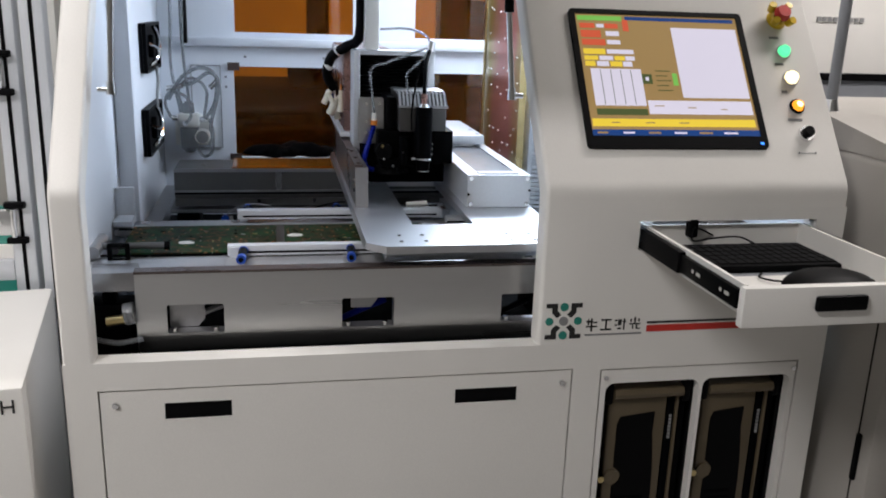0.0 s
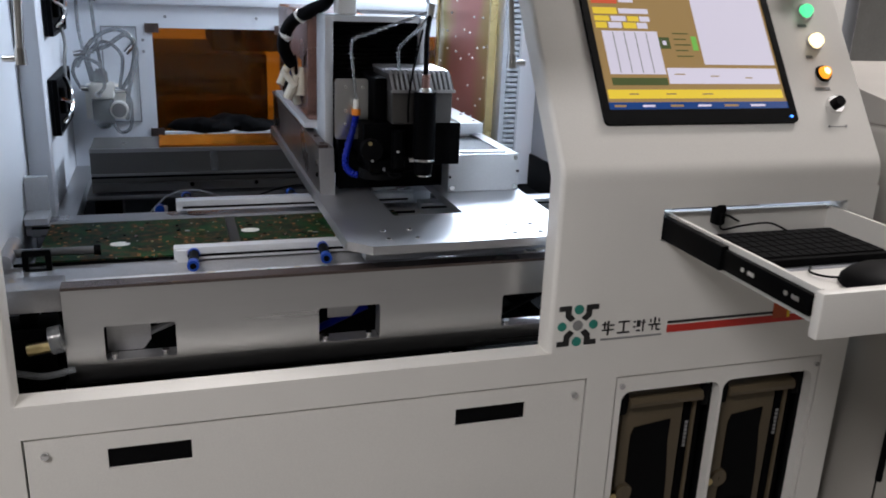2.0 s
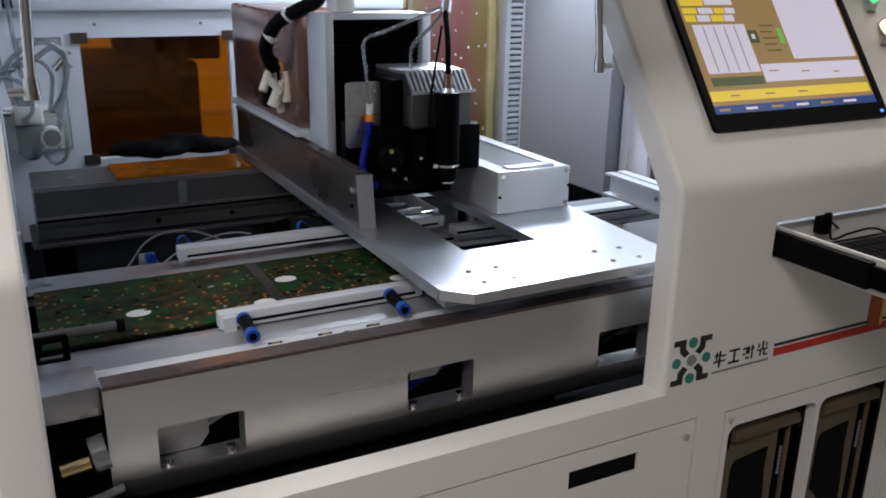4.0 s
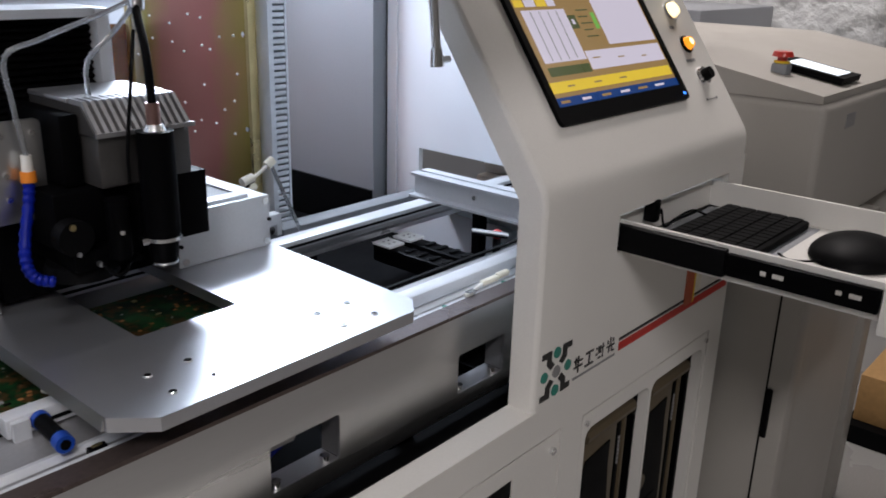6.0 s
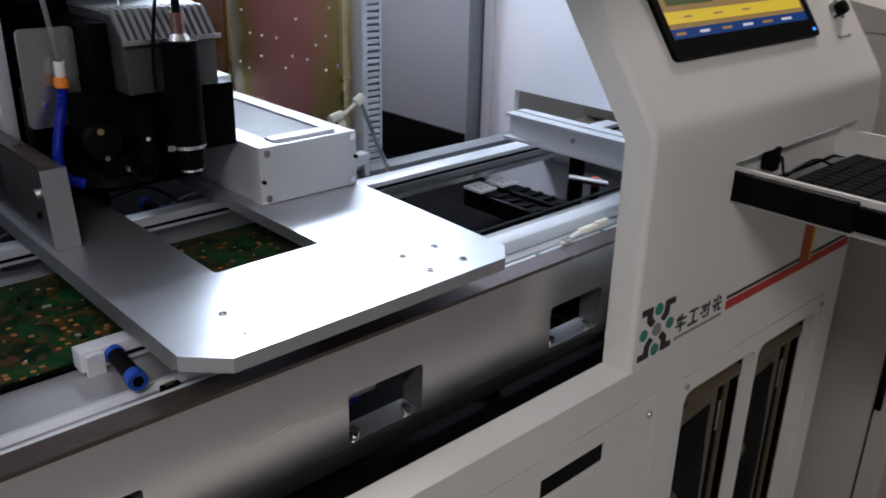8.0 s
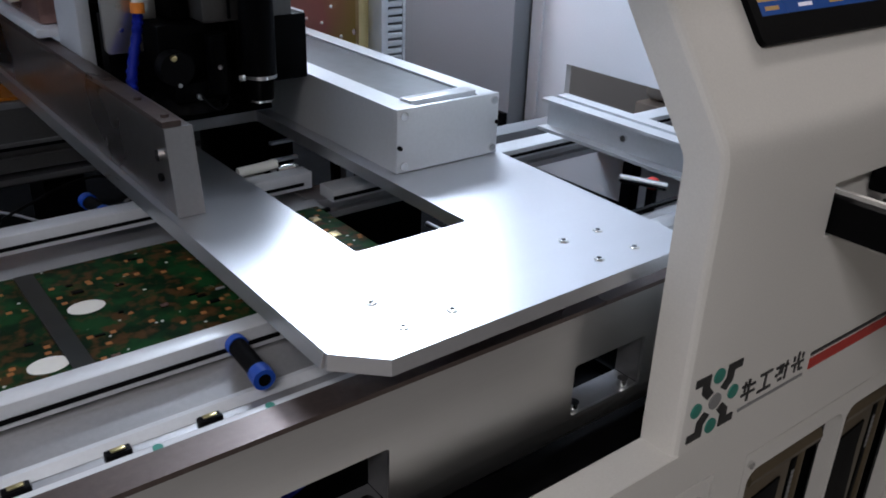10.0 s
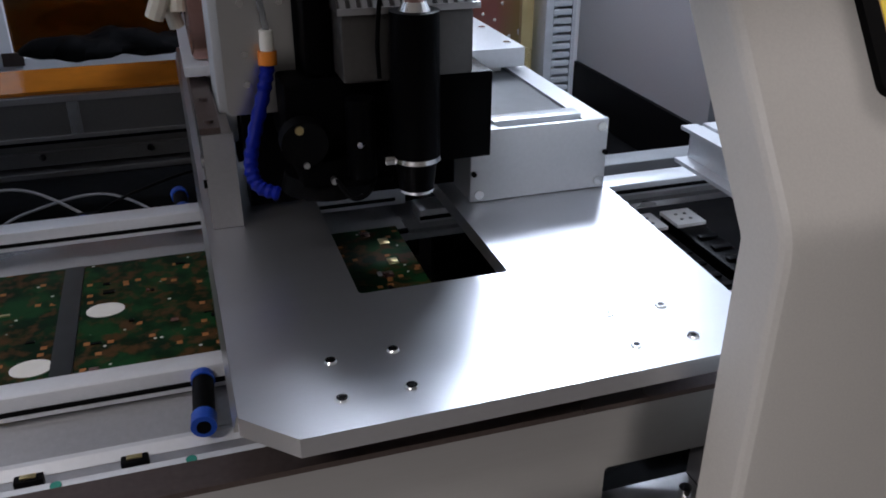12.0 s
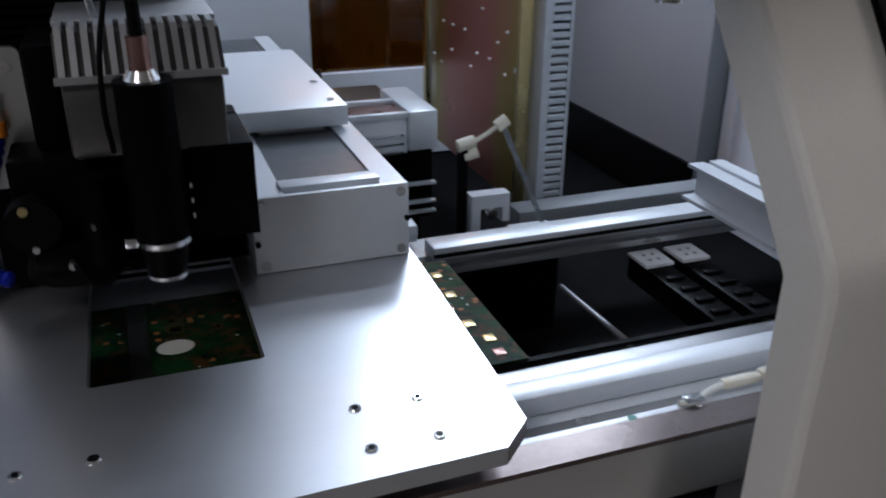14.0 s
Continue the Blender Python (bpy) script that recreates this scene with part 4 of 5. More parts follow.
for y0, y1, z0, z1 in ((0.96, 1.24, 1.235, 1.362), (0.93, 1.22, 1.02, 1.145)):
    o = thing("wall_bracket", "black plastic bracket with a silver clip on the side wall", "bracket", "brackets on the side wall")
    part("body", plate(bmesh.new(), rect(y0, y1, z0, z1, 0.006), [], SIDE(-0.3435), 0.008), BLACK, o)
    part("rim", plate(bmesh.new(), rect(y0, y1, z0, z1, 0.006), [rect(y0 + 0.012, y1 - 0.012, z0 + 0.008, z1 - 0.008)], SIDE(-0.3350), 0.010), BLACKMETAL, o)
    ym = (y0 + y1) / 2
    part("clip", sweep(bmesh.new(), [(-0.331, ym - 0.03, z0 + 0.012), (-0.318, ym - 0.02, z0 + 0.03), (-0.312, ym + 0.01, z0 + 0.065), (-0.320, ym + 0.03, z1 - 0.03), (-0.331, ym + 0.05, z1 - 0.012)], 0.006, 8), CHROME, o)
    part("clip", sweep(bmesh.new(), [(-0.331, ym + 0.06, z0 + 0.02), (-0.314, ym + 0.05, z0 + 0.045), (-0.316, ym - 0.02, z0 + 0.060), (-0.331, ym - 0.07, z0 + 0.075)], 0.005, 8), CHROME, o)
    part("cushion", bx(-0.3345, -0.320, ym - 0.045, ym - 0.005, z0 + 0.035, z1 - 0.030, bevel=0.004), BLACK, o)
solid("bracket_cable", sweep(bmesh.new(), [(-0.322, 1.10, 1.245), (-0.318, 1.095, 1.21), (-0.320, 1.08, 1.175), (-0.322, 1.08, 1.135)], 0.004, 8), GREYINK, "grey cable hanging between the wall brackets", "cable")
reg = thing("air_regulator", "clear air filter bowl and white regulator with tubes", "air regulator")
part("head", bx(-0.285, -0.225, 1.22, 1.28, 1.06, 1.10, bevel=0.008), WHITEP, reg)
part("bowl", merged(cyl(bmesh.new(), (-0.256, 1.25, 0.995), (-0.256, 1.25, 1.0595), 0.026, 0.027), cyl(bmesh.new(), (-0.256, 1.25, 0.982), (-0.256, 1.25, 0.9948), 0.013, 0.025)), CLEARHOSE, reg, "clear plastic filter bowl")
part("gauge", cyl(bmesh.new(), (-0.215, 1.20, 1.035), (-0.215, 1.23, 1.035), 0.022), WHITEP, reg)
part("gauge_face", cyl(bmesh.new(), (-0.215, 1.1985, 1.035), (-0.215, 1.1998, 1.035), 0.018), GREYINK, reg)
part("knob", merged(cyl(bmesh.new(), (-0.256, 1.25, 1.1005), (-0.256, 1.25, 1.128), 0.018, 0.016), cyl(bmesh.new(), (-0.256, 1.25, 1.128), (-0.256, 1.25, 1.134), 0.012)), CLEARHOSE, reg)
part("bracket", bx(-0.30, -0.20, 1.281, 1.349, 1.0, 1.085), WHITEP, reg)
for p0, p1 in (((-0.225, 1.245, 1.08), (-0.198, 1.245, 1.082)), ((-0.286, 1.24, 1.085), (-0.305, 1.235, 1.088)), ((-0.262, 1.215, 1.075), (-0.262, 1.198, 1.075)), ((-0.192, 1.25, 1.175), (-0.172, 1.25, 1.195)), ((-0.315, 1.24, 1.172), (-0.268, 1.235, 1.182))):
    part("push_fitting", cyl(bmesh.new(), p0, p1, 0.008, seg=12), CHROME, reg, "bright push-in fitting")
for pts, rad in (([(-0.27, 1.25, 1.10), (-0.28, 1.24, 1.17), (-0.24, 1.22, 1.205), (-0.20, 1.22, 1.17), (-0.21, 1.23, 1.09)], 0.0045),
                 ([(-0.29, 1.25, 1.18), (-0.24, 1.25, 1.19), (-0.19, 1.25, 1.22), (-0.165, 1.25, 1.18), (-0.19, 1.25, 1.08), (-0.20, 1.28, 1.0)], 0.006),
                 ([(-0.31, 1.24, 1.14), (-0.27, 1.22, 1.205), (-0.215, 1.21, 1.236), (-0.172, 1.22, 1.212), (-0.176, 1.22, 1.14), (-0.205, 1.235, 1.085)], 0.0055),
                 ([(-0.305, 1.235, 1.088), (-0.318, 1.22, 1.13), (-0.300, 1.205, 1.165), (-0.255, 1.20, 1.150), (-0.245, 1.20, 1.10), (-0.262, 1.198, 1.075)], 0.0045),
                 ([(-0.235, 1.23, 1.0), (-0.215, 1.22, 0.975), (-0.19, 1.22, 0.99), (-0.185, 1.22, 1.05), (-0.198, 1.245, 1.082)], 0.0045),
                 ([(-0.28, 1.26, 1.10), (-0.30, 1.25, 1.24), (-0.295, 1.25, 1.40), (-0.30, 1.26, 1.6)], 0.0045), ([(-0.25, 1.26, 1.09), (-0.265, 1.25, 1.30), (-0.255, 1.25, 1.6)], 0.0045)):
    part("air_tube", sweep(bmesh.new(), pts, rad, 8), CLEARHOSE, reg, "clear air tube")
part("black_drop", bx(-0.275, -0.255, 1.29, 1.32, 1.30, 1.62, bevel=0.004), BLACK, machine)

# rear beam with an orange sheet on it, cables and fittings in the well
beam = solid("rear_beam", prism(bmesh.new(), [(0.94, 0.885), (0.94, 0.905), (0.948, 0.905), (0.948, 0.912), (0.94, 0.912), (0.94, 0.985), (1.10, 0.985), (1.10, 0.885)], -0.272, 0.50), RAIL, "grey aluminium rear beam", "beam", kind="structure")
part("lower_rail", prism(bmesh.new(), [(0.93, 0.868), (0.93, 0.878), (1.09, 0.878), (1.09, 0.868)], -0.285, 0.50), RAIL, beam)
part("top_lip", bx(-0.272, 0.50, 0.936, 0.9395, 0.979, 0.988), ALU, beam, "bright front lip")
part("slot", bx(-0.272, 0.50, 0.9382, 0.9398, 0.918, 0.923), BLACK, beam)
part("bead", bx(-0.272, 0.50, 0.935, 0.9398, 0.924, 0.929), ALU, beam)
part("bead", bx(-0.285, 0.50, 0.925, 0.9298, 0.872, 0.879), ALU, beam)
for x in (-0.20, -0.05, 0.10, 0.25):
    part("beam_bolt", cyl(bmesh.new(), (x, 1.0, 0.985), (x, 1.0, 0.9895), 0.006, seg=12) if x < -0.13 else cyl(bmesh.new(), (x, 0.934, 0.900), (x, 0.940, 0.900), 0.005, seg=12), CHROME, beam)
for x in (-0.24, 0.20):
    part("beam_leg", bx(x - 0.03, x + 0.03, 0.95, 1.05, 0.7605, 0.8675), BLACK, beam)
part("tape_tag", bx(-0.005, 0.012, 0.9385, 0.9395, 0.93, 0.978), CLEARHOSE, beam, "strip of clear tape")
solid("orange_sheet", bx(-0.12, 0.34, 0.955, 1.09, 0.986, 0.991), SHEETORANGE, "loose orange acrylic sheet lying on the rear beam", "sheet")
bm = bmesh.new()
bmesh.ops.create_uvsphere(bm, u_segments=48, v_segments=16, radius=1)
for v in bm.verts:
    crease = 1 + 0.22 * math.sin(7 * v.co.x + 3 * v.co.y) + 0.12 * math.sin(17 * v.co.x - 5 * v.co.z)
    v.co = Vector((0.05 + v.co.x * 0.15, 1.24 + v.co.y * 0.05 * crease, 0.985 + max(v.co.z, -0.3) * 0.027 * crease))
solid("black_cover", bm, PIT, "black cloth cover heaped behind the rear beam", "cover")
part("side_beam", bx(XL + 0.016, -0.300, 0.61, 1.34, 0.83, 0.862), ALU, beam)
rnd = random.Random(8)
for k in range(7):
    x = -0.12 + k * 0.075
    c = thing("valve_block", "small valve with a blue fitting in the machine bed", "valve", "valves in the machine bed")
    part("body", bx(x - 0.012, x + 0.014, 0.60, 0.64, 0.7605, 0.93 - 0.02 * (k % 2), bevel=0.003), (ALU, PIT, PIT)[k % 3], c)
    part("fitting", cyl(bmesh.new(), (x, 0.595, 0.935 - 0.02 * (k % 2)), (x, 0.57, 0.938 - 0.02 * (k % 2)), 0.009), BLUE, c)
for k, (x, dz) in enumerate(((-0.15, 0.0), (-0.09, -0.012), (0.02, 0.006), (0.07, -0.02))):
    bm = sweep(bmesh.new(), [(x, 0.66, 0.90), (x + 0.05, 0.70 - 0.03 * k, 0.935 + dz), (x + 0.12 + 0.02 * k, 0.68, 0.945 + dz), (x + 0.22, 0.60 + 0.02 * k, 0.91)], 0.0018, 6)
    solid("air_hose", bm, (GREYINK, GREYPAINT, BLACK)[k % 3], "thin grey air hose arching over the machine bed", "hose", "hoses in the machine bed")
bm = sweep(bmesh.new(), [(0.60, 0.10, 0.966), (0.63, 0.125, 0.972), (0.66, 0.14, 0.978), (0.70, 0.135, 0.972)], 0.005, 8)
solid("loose_wire", bm, WHITEP, "pale wire ends lying on the front rail", "wire")
# fittings seen beside the panel's end and through its ports
lower = thing("drive_motor", "small motor with a brass fitting and pale tube", "motor")
part("body", bx(-0.335, -0.265, 0.11, 0.17, 0.765, 0.895, bevel=0.004), BLACK, lower)
part("brass_fitting", cyl(bmesh.new(), (-0.30, 0.088, 0.872), (-0.27, 0.088, 0.876), 0.009), BRASSEDGE, lower)
part("white_cap", cyl(bmesh.new(), (-0.268, 0.085, 0.885), (-0.252, 0.085, 0.888), 0.02), CLEARHOSE, lower)
part("tube", sweep(bmesh.new(), [(-0.32, 0.075, 0.845), (-0.28, 0.070, 0.838), (-0.24, 0.080, 0.84)], 0.005, 8), CLEARHOSE, lower)
for x, mt in ((-0.15, ALU), (0.15, DARKBLUE), (0.46, BLACK)):
    solid("port_fitting", sweep(bmesh.new(), [(x - 0.04, 0.14, 0.842), (x, 0.135, 0.862), (x + 0.05, 0.14, 0.88)], 0.006, 8), mt, "tube seen behind a port of the conveyor panel", "tube", "tubes behind the panel")
guide = thing("infeed_guide", "grey infeed guide rod on a black bracket by the side wall", "guide")
part("rod", cyl(bmesh.new(), (-0.338, 0.240, 0.968), (-0.215, 0.240, 0.968), 0.0065), RAIL, guide)
part("rod_end", cyl(bmesh.new(), (-0.215, 0.240, 0.968), (-0.205, 0.240, 0.968), 0.0085), BLACK, guide)
part("bracket", plate(bmesh.new(), rect(-0.312, -0.272, 0.9505, 0.985, 0.003), [rect(-0.304, -0.280, 0.9555, 0.977)], FRONT(0.196), 0.006), BLACK, guide)
part("roller", cyl(bmesh.new(), (-0.338, 0.20, 0.966), (-0.338, 0.30, 0.966), 0.012, seg=16), ALU, guide)
solid("infeed_bracket", plate(bmesh.new(), [(0.44, 0.9545), (0.50, 0.9545), (0.50, 1.030), (0.486, 1.030), (0.486, 0.970), (0.44, 0.966)], [], SIDE(-0.343), 0.038), ALUWHITE, "pale angle bracket at the infeed end", "bracket")

for x in (-0.30, 0.36, 0.98):
    for y in (0.135, 0.505):
        part("rail_leg", bx(x - 0.012, x + 0.012, y - 0.010, y + 0.010, 0.7605, 0.9175), BLACKMETAL, front_rail if y < 0.3 else rear_rail)
rear = thing("rear_equipment", "dark equipment standing behind the orange windows", "equipment")
part("body", bx(-0.30, 0.22, 1.75, 2.3, 0.03, 1.13, bevel=0.01), BLACK, rear)
part("upper_box", bx(0.05, 0.30, 1.8, 2.3, 1.131, 1.22, bevel=0.01), PIT, rear)
part("body", bx(0.55, 1.2, 1.75, 2.3, 0.03, 1.15, bevel=0.01), BLACK, rear)
part("mast", bx(0.12, 0.20, 1.9, 2.0, 1.2205, 1.9), PIT, rear)
part("mast", bx(0.62, 0.80, 1.9, 2.0, 1.1505, 1.46), PIT, rear)

# stop gripper and drive unit behind the rear rail
grip = thing("stop_gripper", "white U-shaped gripper with clear plugs behind the rear rail", "gripper")
part("base", bx(0.44, 0.60, 0.575, 0.615, 0.7605, 0.905, bevel=0.003), BLACKMETAL, grip)
part("jaw", plate(bmesh.new(), [(0.477, 0.9055), (0.489, 0.9055), (0.489, 0.945), (0.519, 0.945), (0.519, 0.925), (0.529, 0.925), (0.529, 0.963), (0.477, 0.963)], [], FRONT(0.585), 0.02), ALUWHITE, grip, "white U-shaped jaw")
part("jaw_pin", cyl(bmesh.new(), (0.504, 0.58, 0.938), (0.504, 0.606, 0.938), 0.007), CHROME, grip)
part("rod", cyl(bmesh.new(), (0.521, 0.60, 1.050), (0.585, 0.595, 0.905), 0.0034), CLEARHOSE, grip)
part("rod_end", cyl(bmesh.new(), (0.513, 0.60, 1.046), (0.527, 0.60, 1.055), 0.008), CREAM, grip)
part("plug", cyl(bmesh.new(), (0.462, 0.60, 1.026), (0.484, 0.60, 1.031), 0.008), CREAM, grip)
part("plug", cyl(bmesh.new(), (0.470, 0.60, 1.012), (0.488, 0.60, 1.016), 0.007), CREAM, grip)
part("link", sweep(bmesh.new(), [(0.484, 0.60, 1.030), (0.50, 0.60, 1.038), (0.514, 0.60, 1.047)], 0.003, 8), CREAM, grip)
part("stem", bx(0.464, 0.474, 0.595, 0.605, 0.9055, 1.03), BLACK, grip)
part("slide_bar", bx(0.533, 0.59, 0.588, 0.60, 0.9055, 0.912), ALUWHITE, grip)
unit = thing("drive_unit", "silver drive unit with a recessed cover behind the rear rail", "drive")
part("body", bx(0.355, 0.438, 0.724, 0.80, 0.982, 1.030, bevel=0.002), ALUWHITE, unit)
part("side_post", bx(0.4385, 0.480, 0.72, 0.86, 0.985, 1.040, bevel=0.003), ALUWHITE, unit)
part("frame_bar", bx(0.355, 0.438, 0.7205, 0.728, 1.0305, 1.040, bevel=0.001), ALUWHITE, unit)
part("frame_bar", bx(0.355, 0.438, 0.792, 0.80, 1.0305, 1.040, bevel=0.001), ALUWHITE, unit)
part("recess", bx(0.355, 0.438, 0.7285, 0.7915, 1.0303, 1.033), COPPERRED, unit)
part("lower_block", bx(0.36, 0.478, 0.735, 0.80, 0.8805, 0.9815, bevel=0.003), BLACKMETAL, unit)
for z in (0.890, 0.905, 0.932):
    part("silver_bar", bx(0.437, 0.480, 0.726, 0.7348, z, z + 0.0035), ALUWHITE, unit)
part("column", bx(0.37, 0.46, 0.74, 0.79, 0.755, 0.880), PIT, unit)
for z in (0.984, 0.996, 1.008):
    part("cooling_bar", bx(0.375, 0.430, 0.717, 0.7235, z, z + 0.003), CHROME, unit)
sensor = thing("edge_sensor", "small chrome sensor with a white tip by the rear clamp", "sensor")
part("body", bx(0.300, 0.330, 0.524, 0.545, 0.9505, 0.972, bevel=0.002), CHROME, sensor)
part("tip", cyl(bmesh.new(), (0.296, 0.53, 0.978), (0.345, 0.528, 0.981), 0.006), WHITEP, sensor)
part("tip", cyl(bmesh.new(), (0.352, 0.538, 0.966), (0.372, 0.534, 0.968), 0.008), CHROME, sensor)
part("foot", bx(0.305, 0.325, 0.5355, 0.55, 0.7605, 0.950), BLACK, sensor)

# ---- the moving gantry ----
gantry = thing("laser_gantry", "steel gantry plate carrying the laser head across the conveyor", "gantry")
outer = [(0.157, 0.088), (0.190, 0.056), (0.513, 0.060), (0.537, 0.084), (0.549, 0.36), (0.549, 1.10), (0.157, 1.10)]
base = part("base_plate", plate(bmesh.new(), outer, [rect(0.262, 0.386, 0.217, 0.66, 0.004)], UP(0.994), 0.014), PLATE, gantry, "bright ground steel plate with a slot")
for x, y in ((0.432, 0.132), (0.476, 0.131), (0.431, 0.087), (0.476, 0.086), (0.223, 0.132), (0.267, 0.133), (0.222, 0.088), (0.268, 0.088)):
    part("screw_recess", cyl(bmesh.new(), (x, y, 1.0078), (x, y, 1.0083), 0.0054, seg=20), STEEL, base)
    part("screw", cyl(bmesh.new(), (x, y, 1.0083), (x, y, 1.0094), 0.0046, 0.0038, seg=18), CHROME, base)
    part("screw_socket", cyl(bmesh.new(), (x, y, 1.0094), (x, y, 1.0096), 0.0024, seg=6), BLACK, base)
part("edge_chamfer", plate(bmesh.new(), [(0.1535, 0.9945), (0.1566, 0.9945), (0.1566, 1.0078)], [], lambda a, b, w: (a, 0.092 + w, b), 1.0), STEEL, base, "polished chamfer along the plate edge")
rib = part("side_rib", prism(bmesh.new(), [(0.372, 1.0085), (0.385, 1.092), (1.10, 1.092), (1.10, 1.0085)], 0.164, 0.189), RIB, gantry)
part("rib_end", prism(bmesh.new(), [(0.3700, 1.0085), (0.3716, 1.0085), (0.3846, 1.092), (0.3830, 1.092)], 0.163, 0.190), ALU, rib, "pale machined rib end")
for y in (0.40, 0.47, 0.56):
    part("cap_bolt", cyl(bmesh.new(), (0.171, y, 1.0982), (0.171, y, 1.1012), 0.0042, seg=12), BROWNSTRIP, rib)
part("rib_cap", bx(0.162, 0.180, 0.384, 1.10, 1.0925, 1.098), BROWNSTRIP, rib)
part("rib_screw", cyl(bmesh.new(), (0.1605, 0.402, 1.062), (0.164, 0.402, 1.062), 0.006), CHROME, rib)
part("rib_screw", cyl(bmesh.new(), (0.1605, 0.402, 1.040), (0.164, 0.402, 1.040), 0.004), BLACK, rib)
module = part("linear_module", plate(bmesh.new(), [(0.403, 1.0085), (0.543, 1.0085), (0.543, 1.079), (0.519, 1.079), (0.519, 1.073), (0.432, 1.073), (0.432, 1.079), (0.403, 1.079)], [], lambda a, b, w: (a, 0.364 + w, b), 0.74), ALUWHITE, gantry, "pale aluminium linear drive module")
part("cover_strip", bx(0.4325, 0.5185, 0.395, 1.10, 1.0735, 1.0765), STRIP, module, "thin dull grey cover strip")
part("end_cap", bx(0.402, 0.544, 0.357, 0.3635, 1.0085, 1.080, bevel=0.0015), ALUWHITE, module)
part("end_bar", bx(0.43, 0.521, 0.372, 0.392, 1.0735, 1.0825, bevel=0.001), ALUWHITE, module)
for x, z in ((0.4105, 1.0165), (0.536, 1.0165), (0.4105, 1.0725), (0.536, 1.0725)):
    part("cap_screw", cyl(bmesh.new(), (x, 0.3545, z), (x, 0.3575, z), 0.0045, seg=14), CHROME, module)
for x, z in ((0.405, 1.038), (0.5415, 1.046)):
    part("cap_stud", cyl(bmesh.new(), (x, 0.3535, z), (x, 0.3575, z), 0.0025, seg=10), BLACK, module)

# the head: y = 0 is the front of the camera box; it slides along y
head = part("laser_head", bx(0.352, 0.400, 0.0, 0.085, 1.077, 1.152, bevel=0.0015), BLACKMETAL, gantry, "black laser head with lenses and finned housing")


def hp(name, bm, mt, label=""):
    return part(name, bm, mt, head, label)


hp("lens_barrel", merged(cyl(bmesh.new(), (0.327, -0.021, 1.094), (0.327, -0.021, 1.209), 0.0195, seg=28), cyl(bmesh.new(), (0.327, -0.021, 1.066), (0.327, -0.021, 1.0938), 0.0145, 0.0175, seg=28)), BLACKMETAL)
hp("lens_ring", cyl(bmesh.new(), (0.327, -0.021, 1.0905), (0.327, -0.021, 1.0945), 0.0201, seg=28), CHROME)
hp("lens_screw", bx(0.300, 0.310, -0.026, -0.016, 1.0885, 1.096, bevel=0.001), CHROME)
hp("barrel_cap", cyl(bmesh.new(), (0.327, -0.021, 1.2092), (0.327, -0.021, 1.216), 0.0125, 0.009, seg=24), CHROME)
hp("barrel_plug", cyl(bmesh.new(), (0.327, -0.021, 1.216), (0.327, -0.021, 1.238), 0.0075, seg=16), COPPERRED)
hp("barrel_mount", bx(0.310, 0.345, -0.004, 0.10, 1.09, 1.149), BLACKMETAL)
# finned motor housings
for x0, x1 in ((0.274, 0.383),):
    hp("housing", bx(x0, x1, 0.0, 0.138, 1.1495, 1.2045, bevel=0.004), HOUSING, "dull grey cast housing below the cooling fins")
    hp("housing_top", prism(bmesh.new(), [(-0.003, 1.2048), (0.026, 1.2335), (0.140, 1.2335), (0.140, 1.2048)], x0 - 0.002, x1 + 0.002), HOUSING)
    k = x0
    while k < x1 - 0.004:
        hp("fin", prism(bmesh.new(), [(-0.004, 1.2075), (0.024, 1.2385), (0.052, 1.2385), (0.052, 1.2335), (0.027, 1.2335), (0.0, 1.2075)], k, k + 0.0045), ALU)
        k += 0.0086
    hp("fin_lip", bx(x0 - 0.003, x1 + 0.003, -0.006, -0.0035, 1.2045, 1.2095), ALU)
    hp("top_cover", bx(x0 - 0.003, x1 + 0.003, 0.0525, 0.141, 1.2338, 1.2385, bevel=0.001), ALU)
# dark mechanism below: blocks, ring light, knurled wheel
hp("lower_block", bx(0.228, 0.318, 0.015, 0.16, 1.088, 1.149, bevel=0.003), BLACKMETAL)
hp("lower_block", bx(0.236, 0.30, 0.00, 0.10, 1.066, 1.0875, bevel=0.003), BLACKMETAL)
hp("ring_light", cyl(bmesh.new(), (0.264, 0.045, 1.050), (0.264, 0.045, 1.0655), 0.040, 0.036, seg=32), BLACK)
hp("hand_wheel", cyl(bmesh.new(), (0.240, -0.004, 1.105), (0.240, 0.0145, 1.105), 0.019, seg=28), BLACK)
hp("wheel_screw", cyl(bmesh.new(), (0.236, -0.0065, 1.118), (0.236, -0.004, 1.118), 0.0035, seg=16), BRASSEDGE)
hp("wheel_screw", cyl(bmesh.new(), (0.240, -0.0065, 1.088), (0.240, -0.004, 1.088), 0.0026, seg=12), STEEL)
hp("side_cylinder", cyl(bmesh.new(), (0.285, -0.006, 1.075), (0.285, -0.006, 1.140), 0.012, seg=20), BLACKMETAL)
hp("front_lever", bx(0.272, 0.312, -0.003, 0.012, 1.064, 1.070, bevel=0.001), BLACKMETAL)
hp("bracket", plate(bmesh.new(), rect(0.187, 0.246, 1.114, 1.220, 0.006), [], FRONT(0.062), 0.006), STEEL, "brushed steel bracket plate")
hp("lens_tip", cyl(bmesh.new(), (0.327, -0.021, 1.0635), (0.327, -0.021, 1.0658), 0.0148, 0.0148, seg=24), CHROME)
hp("sensor_cable", sweep(bmesh.new(), [(0.262, -0.004, 1.075), (0.275, -0.012, 1.058), (0.292, -0.006, 1.062), (0.298, 0.002, 1.085), (0.294, 0.005, 1.12)], 0.0022, 6), BLACK)
